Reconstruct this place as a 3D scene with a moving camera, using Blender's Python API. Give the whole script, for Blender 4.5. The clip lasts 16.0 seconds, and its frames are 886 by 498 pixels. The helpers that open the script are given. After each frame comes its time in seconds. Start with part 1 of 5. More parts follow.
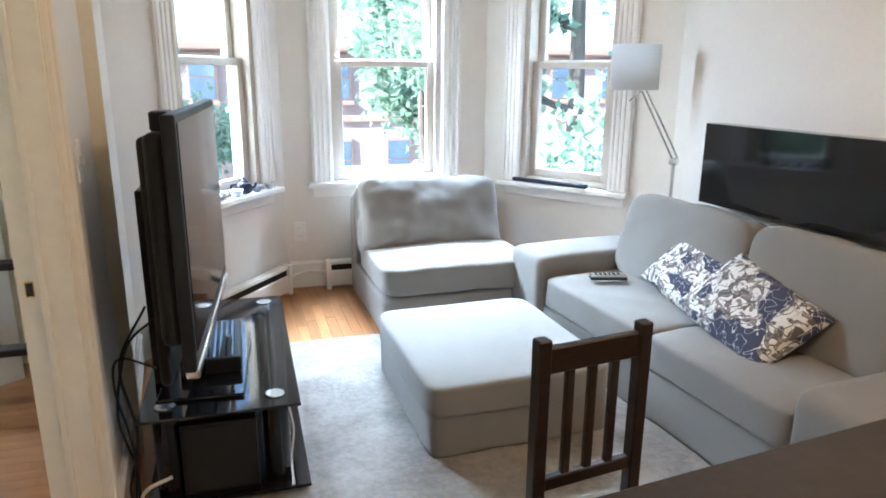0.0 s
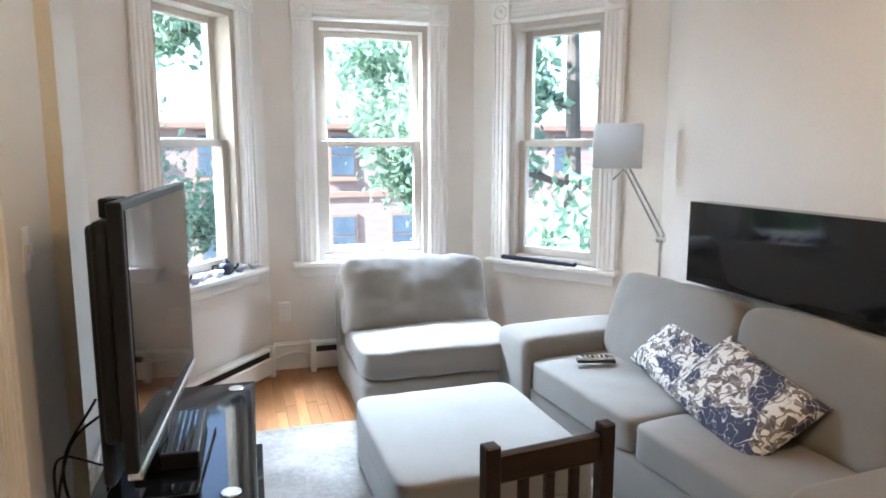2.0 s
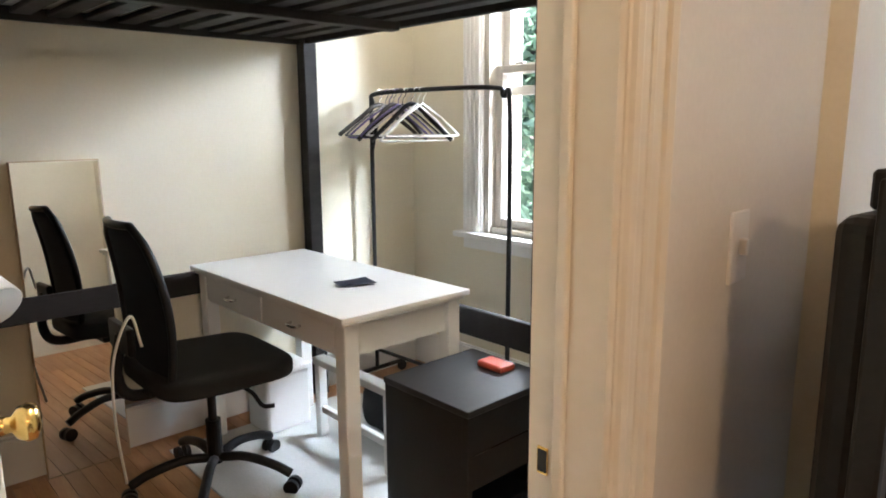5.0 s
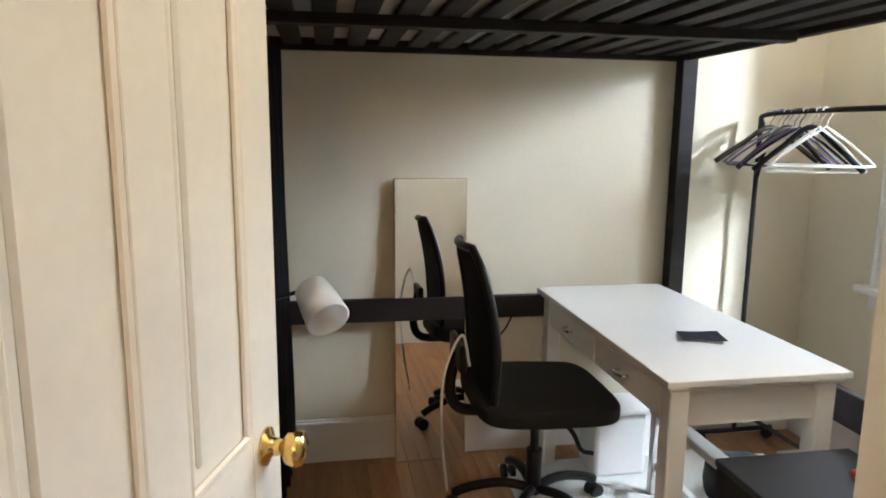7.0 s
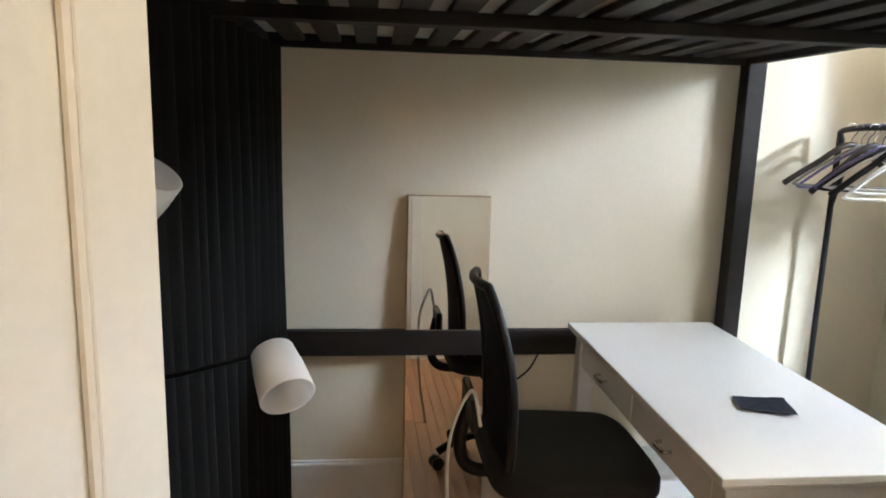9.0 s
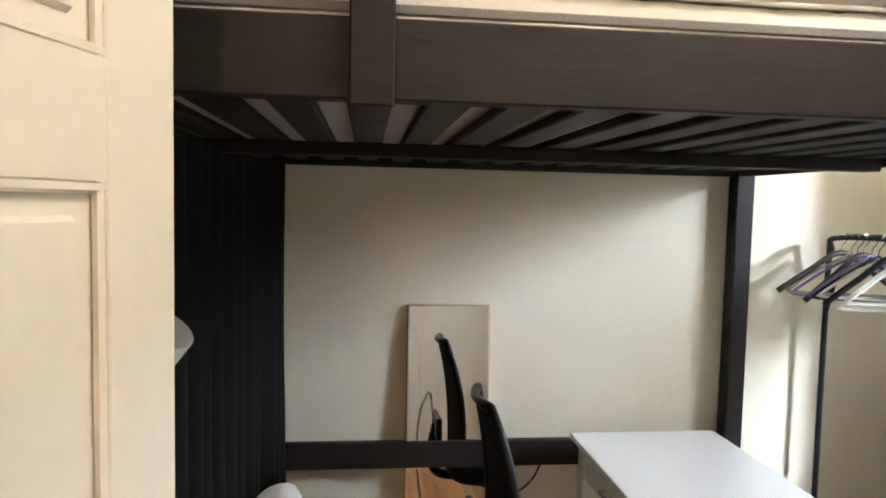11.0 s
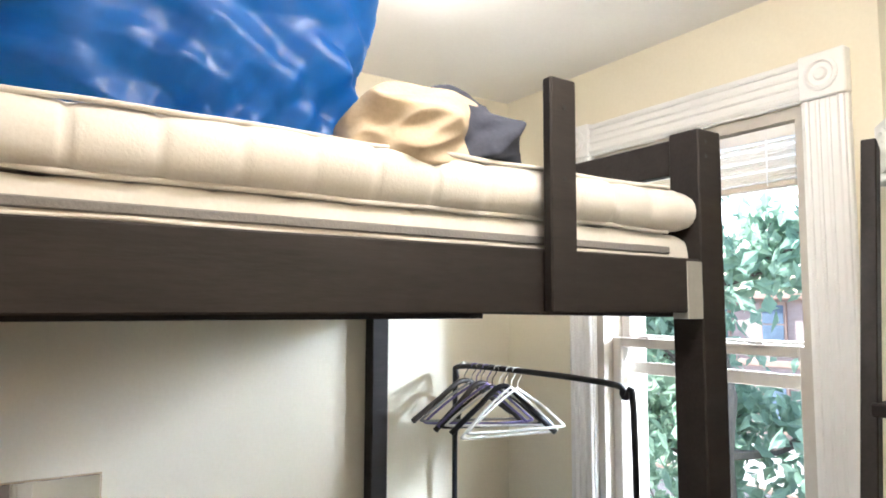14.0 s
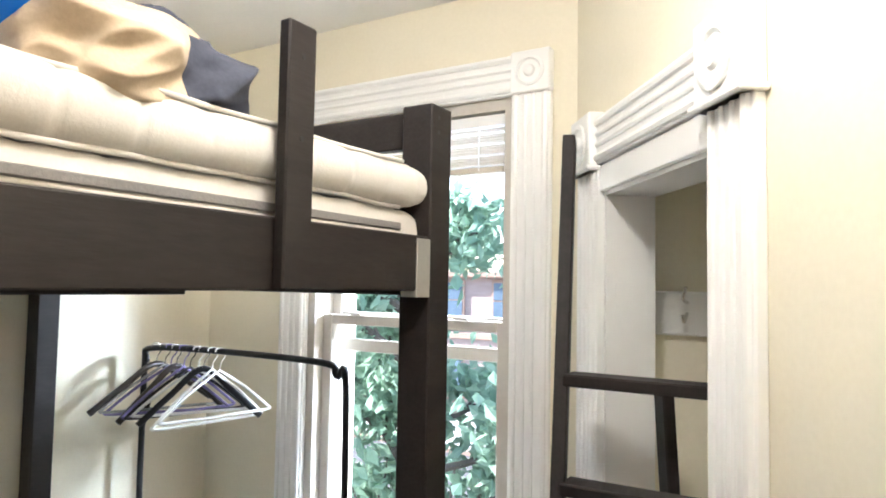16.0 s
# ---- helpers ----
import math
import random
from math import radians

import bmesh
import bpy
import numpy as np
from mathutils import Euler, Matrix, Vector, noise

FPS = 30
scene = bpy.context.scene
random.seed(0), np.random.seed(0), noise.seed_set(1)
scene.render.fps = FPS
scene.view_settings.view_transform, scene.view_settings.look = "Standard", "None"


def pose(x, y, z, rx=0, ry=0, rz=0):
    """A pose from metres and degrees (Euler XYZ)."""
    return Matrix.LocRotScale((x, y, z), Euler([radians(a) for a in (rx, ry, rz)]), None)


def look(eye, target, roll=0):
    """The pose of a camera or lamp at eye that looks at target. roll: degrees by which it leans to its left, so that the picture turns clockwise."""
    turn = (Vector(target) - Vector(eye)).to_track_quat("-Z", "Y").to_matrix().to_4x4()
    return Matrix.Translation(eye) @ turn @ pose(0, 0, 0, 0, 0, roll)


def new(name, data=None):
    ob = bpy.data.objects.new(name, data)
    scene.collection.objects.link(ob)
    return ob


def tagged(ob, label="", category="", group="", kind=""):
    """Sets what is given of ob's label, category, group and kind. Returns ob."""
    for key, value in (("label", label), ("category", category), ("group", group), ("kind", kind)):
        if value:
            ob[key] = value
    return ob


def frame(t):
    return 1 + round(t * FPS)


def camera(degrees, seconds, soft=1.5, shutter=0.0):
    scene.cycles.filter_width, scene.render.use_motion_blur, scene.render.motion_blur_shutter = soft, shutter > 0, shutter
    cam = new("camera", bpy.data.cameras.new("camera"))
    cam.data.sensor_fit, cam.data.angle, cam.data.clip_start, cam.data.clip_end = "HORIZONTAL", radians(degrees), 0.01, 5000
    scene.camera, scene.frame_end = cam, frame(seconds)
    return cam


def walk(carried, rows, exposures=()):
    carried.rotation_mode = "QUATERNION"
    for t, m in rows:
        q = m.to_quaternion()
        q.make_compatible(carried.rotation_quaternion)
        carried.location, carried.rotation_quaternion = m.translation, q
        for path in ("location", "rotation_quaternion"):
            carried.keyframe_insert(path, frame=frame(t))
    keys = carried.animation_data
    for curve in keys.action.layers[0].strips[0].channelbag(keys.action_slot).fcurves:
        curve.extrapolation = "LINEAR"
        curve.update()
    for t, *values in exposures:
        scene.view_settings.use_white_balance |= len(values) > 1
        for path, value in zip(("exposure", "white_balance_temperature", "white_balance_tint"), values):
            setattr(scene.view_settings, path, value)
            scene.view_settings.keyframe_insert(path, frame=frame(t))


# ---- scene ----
cam = camera(66.7, 16.0, soft=1.8)
EXPOSURES = [(0.0, 2.6, 5250, 5), (2.0, 2.4, 5450, 8), (3.5, 2.6, 5700, 10), (4.5, 2.6, 5950, 12), (7.5, 2.4, 5950, 11), (11.0, 2.45, 5950, 12), (12.5, 2.6, 5850, 12), (16.0, 2.6, 5600, 10)]
PATH = [
    (0, (-0.16, 0.153, 1.39), (0.419, 1.997, 0.88), 0.5),
    (0.5, (-0.166, 0.157, 1.419), (0.416, 2.031, 1.028), 0.3),
    (1, (-0.17, 0.152, 1.431), (0.43, 2.036, 1.129), -0.0),
    (1.5, (-0.147, 0.155, 1.43), (0.435, 2.049, 1.159), -0.8),
    (2, (-0.011, 0.202, 1.412), (0.559, 2.096, 1.113), 0.0),
    (2.5, (0.094, 0.298, 1.397), (0.372, 2.248, 1.047), 0.4),
    (3, (0.088, 0.499, 1.375), (0.186, 2.456, 0.978), 0.5),
    (3.5, (0.05, 0.69, 1.361), (-0.102, 2.651, 1.001), -1.8),
    (4, (0.051, 0.918, 1.343), (-0.63, 2.768, 1.005), -2.3),
    (4.5, (0.004, 1.086, 1.326), (-1.14, 2.682, 0.949), -0.1),
    (5, (-0.109, 1.146, 1.339), (-1.55, 2.484, 0.974), -0.3),
    (5.2, (-0.135, 1.168, 1.344), (-1.684, 2.362, 0.944), -0.7),
    (7.3, (-0.246, 1.415, 1.396), (-2.193, 1.734, 1.069), 0.8),
    (7.5, (-0.302, 1.435, 1.397), (-2.23, 1.834, 1.046), 1.1),
    (8, (-0.465, 1.474, 1.383), (-2.379, 1.912, 1.001), 1.0),
    (8.2, (-0.507, 1.494, 1.389), (-2.446, 1.787, 0.997), 1.5),
    (10.3, (-0.551, 1.536, 1.552), (-2.521, 1.684, 1.242), 1.6),
    (10.5, (-0.524, 1.537, 1.522), (-2.507, 1.711, 1.321), 2.1),
    (11, (-0.534, 1.502, 1.579), (-2.517, 1.729, 1.445), 1.3),
    (11.5, (-0.517, 1.519, 1.653), (-2.493, 1.8, 1.785), 0.4),
    (12, (-0.519, 1.507, 1.693), (-2.491, 1.739, 1.928), 0.6),
    (12.5, (-0.553, 1.491, 1.698), (-2.504, 1.831, 1.97), 1.5),
    (13, (-0.534, 1.546, 1.722), (-2.403, 2.233, 1.909), -0.4),
    (13.5, (-0.556, 1.616, 1.719), (-2.338, 2.504, 1.902), 0.8),
    (14, (-0.591, 1.661, 1.721), (-2.254, 2.758, 1.895), 0.2),
    (14.5, (-0.636, 1.671, 1.728), (-2.085, 3.035, 1.93), -0.3),
    (15, (-0.665, 1.677, 1.733), (-1.899, 3.235, 1.959), 1.6),
    (15.5, (-0.698, 1.696, 1.734), (-1.824, 3.338, 1.919), 1.8),
    (16, (-0.715, 1.716, 1.724), (-1.756, 3.421, 1.833), 1.0),
]
walk(cam, [(t, look(eye, target, roll)) for t, eye, target, roll in PATH], EXPOSURES)

# the living room's own plan, brought to true size and laid on the common floor
LIV = pose(-0.5537, 2.0843, 0, 0, 0, -0.863) @ Matrix.Scale(1.1031, 4) @ Matrix.Translation((0.55, -2.0, -0.13))

# ---- light ----
world = bpy.data.worlds.new("sky")
world.use_nodes = True
scene.world = world
wn = world.node_tree
sky = wn.nodes.new("ShaderNodeTexSky")
sky.sky_type, sky.sun_disc = "NISHITA", False
sky.sun_elevation, sky.sun_rotation = radians(34), radians(285)
sky.air_density, sky.dust_density = 1.0, 3.0
wn.links.new(sky.outputs[0], wn.nodes["Background"].inputs[0])
wn.nodes["Background"].inputs[1].default_value = 0.15
sun = new("sun", bpy.data.lights.new("sun", "SUN"))
sun.data.energy, sun.data.angle, sun.data.color = 5.0, radians(0.6), (1.0, 0.95, 0.87)
sun.matrix_world = look((0, 0, 0), (0.80, 0.22, -0.56))


def area_lamp(name, eye, target, w, h, watts, color):
    lamp = new(name, bpy.data.lights.new(name, "AREA"))
    lamp.data.shape, lamp.data.size, lamp.data.size_y = "RECTANGLE", w, h
    lamp.data.energy, lamp.data.color = watts, color
    lamp.matrix_world = look(eye, target)
    return lamp


DAY = (0.86, 0.94, 1.0)
area_lamp("daylight_bay_middle", LIV @ Vector((0.66, 4.95, 2.95)), LIV @ Vector((0.66, 3.0, 1.2)), 1.1, 1.1, 310, DAY)
area_lamp("daylight_bay_left", LIV @ Vector((-0.85, 4.55, 2.95)), LIV @ Vector((0.5, 3.0, 1.2)), 1.0, 1.1, 255, DAY)
area_lamp("daylight_bay_right", LIV @ Vector((2.2, 4.55, 2.95)), LIV @ Vector((0.9, 3.0, 1.2)), 1.0, 1.1, 255, DAY)
area_lamp("daylight_bedroom", (-2.0, 4.70, 2.75), (-2.0, 2.4, 1.2), 2.2, 1.7, 115, DAY)
# unseen warm lights, above and behind the path
WARM = (1.0, 0.88, 0.73)


def globe_lamp(name, at, watts, r, color=WARM):
    lamp = new(name, bpy.data.lights.new(name, "POINT"))
    lamp.data.energy, lamp.data.color, lamp.data.shadow_soft_size = watts, color, r
    lamp.location = at


# added fill on the door side, evens out the light from over the bed
globe_lamp("bedroom_warm_fill", (-1.00, 2.25, 2.56), 5.8, 0.10)
globe_lamp("bedside_ceiling_lamp", (-2.10, 2.62, 2.50), 1.1, 0.16)
globe_lamp("dining_pendant_lamp", (1.10, 1.00, 1.98), 6.2, 0.12, (1.0, 0.64, 0.34))

# ---- materials ----


def mat(name, a, b=None, rough=0.6, scale=6.0, fine=60.0, bump=0.0, metal=0.0, stretch=(1, 1, 1), mix=0.5,
        spread=(0.35, 0.65), bumpscale=None, spec=0.5, rough_var=0.08, sheen=0.0, coords="Object", vary=0.0):
    """A surface of two tones mixed by coarse and fine noise, with relief and uneven gloss."""
    m = bpy.data.materials.new(name)
    m.use_nodes = True
    nt = m.node_tree
    bs = nt.nodes["Principled BSDF"]
    N, Lk = nt.nodes.new, nt.links.new
    b = b or tuple(min(1, c * 0.88) for c in a)
    tc = N("ShaderNodeTexCoord")
    mp = N("ShaderNodeMapping")
    mp.inputs["Scale"].default_value = stretch
    Lk(tc.outputs[coords], mp.inputs[0])
    n1, n2 = N("ShaderNodeTexNoise"), N("ShaderNodeTexNoise")
    n1.inputs["Scale"].default_value, n1.inputs["Detail"].default_value = scale, 4
    n2.inputs["Scale"].default_value, n2.inputs["Detail"].default_value = fine, 3
    Lk(mp.outputs[0], n1.inputs[0]), Lk(mp.outputs[0], n2.inputs[0])
    ad = N("ShaderNodeMix")
    ad.data_type = "FLOAT"
    ad.inputs[0].default_value = mix
    Lk(n1.outputs[0], ad.inputs[2]), Lk(n2.outputs[0], ad.inputs[3])
    rp = N("ShaderNodeMapRange")
    rp.inputs[1].default_value, rp.inputs[2].default_value = spread
    Lk(ad.outputs[0], rp.inputs[0])
    cm = N("ShaderNodeMix")
    cm.data_type = "RGBA"
    cm.inputs[6].default_value, cm.inputs[7].default_value = (*a, 1), (*b, 1)
    Lk(rp.outputs[0], cm.inputs[0])
    last = cm.outputs[2]
    if vary:
        oi, hs, mr = N("ShaderNodeObjectInfo"), N("ShaderNodeHueSaturation"), N("ShaderNodeMapRange")
        mr.inputs[3].default_value, mr.inputs[4].default_value = 1 - vary, 1 + vary
        Lk(oi.outputs["Random"], mr.inputs[0]), Lk(mr.outputs[0], hs.inputs["Value"]), Lk(last, hs.inputs["Color"])
        last = hs.outputs[0]
    Lk(last, bs.inputs["Base Color"])
    rr = N("ShaderNodeMapRange")
    rr.inputs[3].default_value, rr.inputs[4].default_value = max(0, rough - rough_var), min(1, rough + rough_var)
    Lk(n1.outputs[0], rr.inputs[0]), Lk(rr.outputs[0], bs.inputs["Roughness"])
    bs.inputs["Metallic"].default_value = metal
    bs.inputs["Specular IOR Level"].default_value = spec
    if sheen:
        bs.inputs["Sheen Weight"].default_value = sheen
    if bump:
        bp = N("ShaderNodeBump")
        bp.inputs["Strength"].default_value, bp.inputs["Distance"].default_value = min(1, bump), 0.004
        src = n2.outputs[0]
        if bumpscale:
            n3 = N("ShaderNodeTexNoise")
            n3.inputs["Scale"].default_value = bumpscale
            Lk(mp.outputs[0], n3.inputs[0])
            src = n3.outputs[0]
        Lk(src, bp.inputs["Height"]), Lk(bp.outputs[0], bs.inputs["Normal"])
    return m


def glass_mat(name, tint=(1, 1, 1), rough=0.0):
    """Clear sheet glass: passes light straight, with a thin gloss."""
    m = bpy.data.materials.new(name)
    m.use_nodes = True
    nt = m.node_tree
    nt.nodes.clear()
    o, t, g, x, f = [nt.nodes.new("ShaderNode" + k) for k in ("OutputMaterial", "BsdfTransparent", "BsdfGlossy", "MixShader", "LayerWeight")]
    pw = nt.nodes.new("ShaderNodeMath")
    pw.operation = "POWER"
    t.inputs[0].default_value = (*tint, 1)
    g.inputs["Roughness"].default_value = rough
    f.inputs[0].default_value, pw.inputs[1].default_value = 0.25, 3.0
    nt.links.new(f.outputs["Facing"], pw.inputs[0]), nt.links.new(pw.outputs[0], x.inputs[0]), nt.links.new(t.outputs[0], x.inputs[1]), nt.links.new(g.outputs[0], x.inputs[2])
    nt.links.new(x.outputs[0], o.inputs[0])
    return m



def translucent(m, color, amount):
    """Lets light soak through a thin sheet of the material."""
    nt = m.node_tree
    t, x = nt.nodes.new("ShaderNodeBsdfTranslucent"), nt.nodes.new("ShaderNodeMixShader")
    t.inputs[0].default_value = (*color, 1)
    x.inputs[0].default_value = amount
    out = nt.nodes["Material Output"]
    nt.links.new(nt.nodes["Principled BSDF"].outputs[0], x.inputs[1]), nt.links.new(t.outputs[0], x.inputs[2])
    nt.links.new(x.outputs[0], out.inputs[0])


M_WALL = mat("wall_paint", (0.80, 0.77, 0.72), (0.76, 0.73, 0.68), 0.62, 3, 90, 0.10)
M_WALLB = mat("bedroom_paint", (0.80, 0.74, 0.59), (0.76, 0.70, 0.55), 0.6, 3, 90, 0.10)
M_CEIL = mat("ceiling_paint", (0.84, 0.82, 0.78), (0.80, 0.78, 0.74), 0.8, 4, 80, 0.10)
M_TRIM = mat("white_gloss_paint", (0.85, 0.84, 0.82), (0.82, 0.81, 0.785), 0.35, 2, 25, 0.02, mix=0.2)
M_DOOR = mat("cream_gloss_paint", (0.80, 0.75, 0.64), (0.76, 0.71, 0.60), 0.35, 5, 40, 0.10)
M_SASH = mat("taupe_window_vinyl", (0.56, 0.52, 0.46), (0.51, 0.47, 0.42), 0.45, 6, 50, 0.05)
M_OAK = mat("oak_floor", (0.50, 0.25, 0.10), (0.36, 0.16, 0.055), 0.32, 3, 26, 0.10, stretch=(9, 0.8, 1), vary=0.22)
M_OAKGAP = mat("floor_gap", (0.10, 0.05, 0.02), rough=0.8)
M_RUG = mat("pale_shag", (0.58, 0.555, 0.52), (0.36, 0.34, 0.315), 0.95, 5, 45, 1.0, sheen=0.3, bumpscale=70, mix=0.35, spread=(0.40, 0.62))
M_SOFA = mat("grey_beige_upholstery", (0.258, 0.243, 0.224), (0.226, 0.213, 0.196), 0.95, 4, 300, 0.5, sheen=0.25, bumpscale=420)
M_LINEN = mat("cream_cotton", (0.60, 0.575, 0.53), (0.55, 0.52, 0.475), 0.9, 5, 200, 0.12, sheen=0.2)
M_BLACK = mat("black_plastic", (0.010, 0.010, 0.011), (0.016, 0.016, 0.017), 0.4, 8, 90, 0.05, spec=0.3)
M_GLOSSB = mat("black_gloss", (0.006, 0.006, 0.007), (0.009, 0.009, 0.01), 0.06, 3, 60, 0.0, rough_var=0.03)
M_SCREEN = mat("dark_screen", (0.012, 0.010, 0.010), (0.016, 0.013, 0.013), 0.06, 3, 60, rough_var=0.02, spec=0.9)
M_DARKWOOD = mat("black_brown_stain", (0.035, 0.025, 0.020), (0.020, 0.014, 0.012), 0.42, 4, 30, 0.15, stretch=(1, 1, 7))
M_BEDWOOD = mat("dark_stained_pine", (0.021, 0.016, 0.014), (0.013, 0.010, 0.009), 0.6, 4, 24, 0.18, stretch=(6, 1, 6), spec=0.3)
M_WHITE = mat("white_lacquer", (0.80, 0.79, 0.76), (0.785, 0.775, 0.745), 0.30, 5, 60, 0.04, rough_var=0.01)
M_FABB = mat("black_fabric", (0.012, 0.012, 0.013), (0.018, 0.018, 0.019), 0.95, 8, 250, 0.5)
M_CHROME = mat("brushed_steel", (0.72, 0.71, 0.69), (0.62, 0.61, 0.60), 0.22, 8, 80, 0.03, metal=1.0)
M_BRASS = mat("polished_brass", (0.83, 0.60, 0.22), (0.70, 0.48, 0.16), 0.18, 8, 80, 0.03, metal=1.0)
M_MIRROR = mat("mirror_silver", (0.90, 0.90, 0.89), (0.89, 0.89, 0.88), 0.01, 3, 50, metal=1.0, rough_var=0.005)
M_SCREEN.node_tree.nodes["Principled BSDF"].inputs["Specular Tint"].default_value = (1.0, 0.58, 0.50, 1)  # reddish room reflection put into the gloss colour
M_GLASS = glass_mat("window_glass")
M_BLIND = mat("beige_slat", (0.62, 0.55, 0.44), (0.56, 0.49, 0.39), 0.5, 6, 50, 0.05)
M_NAVY = mat("dark_navy_glaze", (0.02, 0.025, 0.05), (0.03, 0.035, 0.06), 0.25, 8, 60, 0.02)
M_PORC = mat("porcelain", (0.75, 0.78, 0.82), (0.45, 0.50, 0.62), 0.2, 22, 60, 0.02, spread=(0.45, 0.6))
M_SHADE = mat("white_shade_fabric", (0.85, 0.85, 0.84), (0.82, 0.82, 0.81), 0.9, 6, 200, 0.2)
translucent(M_SHADE, (0.90, 0.90, 0.89), 0.5)
M_DARKTOP = mat("matt_black_laminate", (0.022, 0.023, 0.025), (0.030, 0.031, 0.033), 0.33, 5, 60, 0.03)

# ---- building helpers ----


def part(name, bm, material, parent=None, label="", smooth=False):
    """Links a bmesh as one mesh object, in world coordinates, under its thing."""
    me = bpy.data.meshes.new(name)
    bmesh.ops.recalc_face_normals(bm, faces=bm.faces)
    bm.to_mesh(me)
    bm.free()
    for mt in (material if isinstance(material, (list, tuple)) else [material]):
        me.materials.append(mt)
    if smooth:
        for p in me.polygons:
            p.use_smooth = True
    ob = new(name, me)
    if parent is not None:
        ob.parent = parent
        chain, up = Matrix.Identity(4), parent
        while up is not None:
            chain = (up.matrix_parent_inverse @ up.matrix_basis if up.parent else up.matrix_basis) @ chain
            up = up.parent
        if "local" not in name:
            ob.matrix_parent_inverse = Matrix.Identity(4) if parent.get("is_local") else chain.inverted()
    if label:
        ob["label"] = label
    return ob


def thing(name, label, category, at=(0, 0, 0), group="", kind="", m=None, local=False):
    """An empty at a thing's base. With local, parts are given in the thing's own coordinates."""
    ob = new(name)
    ob.empty_display_size = 0.1
    ob.matrix_basis = m if m is not None else Matrix.Translation(at)
    if local:
        ob["is_local"] = True
    return tagged(ob, label, category, group, kind)


def box(bm, x0, x1, y0, y1, z0, z1, bev=0.0, seg=2, m=None, mi=0):
    g = bmesh.ops.create_cube(bm, size=1)
    mm = Matrix.Translation(((x0 + x1) / 2, (y0 + y1) / 2, (z0 + z1) / 2)) @ Matrix.Diagonal((abs(x1 - x0), abs(y1 - y0), abs(z1 - z0), 1))
    vs = g["verts"]
    bmesh.ops.transform(bm, matrix=(m or Matrix.Identity(4)) @ mm, verts=vs)
    faces = {f for v in vs for f in v.link_faces}
    for f in faces:
        f.material_index = mi
    if bev:
        edges = {e for v in vs for e in v.link_edges}
        r = bmesh.ops.bevel(bm, geom=list(edges), offset=bev, segments=seg, affect="EDGES", profile=0.5)
        for f in r["faces"]:
            f.material_index = mi
    return bm


def bx(*a, **k):
    return box(bmesh.new(), *a, **k)


def prism(bm, pts, z0, z1):
    lo = [bm.verts.new((x, y, z0)) for x, y in pts]
    hi = [bm.verts.new((x, y, z1)) for x, y in pts]
    bm.faces.new(lo[::-1]), bm.faces.new(hi)
    for i in range(len(pts)):
        j = (i + 1) % len(pts)
        bm.faces.new((lo[i], lo[j], hi[j], hi[i]))
    return bm


def cyl(bm, p, q, r0, r1=None, n=14, mi=0):
    p, q = Vector(p), Vector(q)
    d = q - p
    m = Matrix.Translation((p + q) / 2) @ d.to_track_quat("Z", "Y").to_matrix().to_4x4()
    g = bmesh.ops.create_cone(bm, cap_ends=True, segments=n, radius1=r0, radius2=r0 if r1 is None else r1, depth=d.length, matrix=m)
    for f in {f for v in g["verts"] for f in v.link_faces}:
        f.material_index = mi
    return bm


def tube(bm, pts, r, n=8, closed=False):
    """A round rod that follows points."""
    pts = [Vector(p) for p in pts]
    k = len(pts)
    rings = []
    side = None
    for i, p in enumerate(pts):
        a = pts[(i - 1) % k] if closed or i else p
        b = pts[(i + 1) % k] if closed or i < k - 1 else p
        t = (b - a).normalized()
        if side is None:
            side = t.orthogonal().normalized()
        side = (side - t * side.dot(t)).normalized()
        up = t.cross(side)
        rings.append([bm.verts.new(p + (side * math.cos(2 * math.pi * j / n) + up * math.sin(2 * math.pi * j / n)) * r) for j in range(n)])
    for i in range(k if closed else k - 1):
        A, Bq = rings[i], rings[(i + 1) % k]
        for j in range(n):
            bm.faces.new((A[j], A[(j + 1) % n], Bq[(j + 1) % n], Bq[j]))
    if not closed:
        bm.faces.new(rings[0][::-1]), bm.faces.new(rings[-1])
    return bm


def curve_pts(ctrl, n=8):
    """Catmull-Rom points through a few control points."""
    P = [Vector(c) for c in ctrl]
    P = [P[0] * 2 - P[1]] + P + [P[-1] * 2 - P[-2]]
    out = []
    for i in range(1, len(P) - 2):
        for s in range(n):
            t = s / n
            a, b, c, d = P[i - 1:i + 3]
            out.append(0.5 * (2 * b + (c - a) * t + (2 * a - 5 * b + 4 * c - d) * t * t + (3 * b - a - 3 * c + d) * t ** 3))
    out.append(P[-2])
    return out


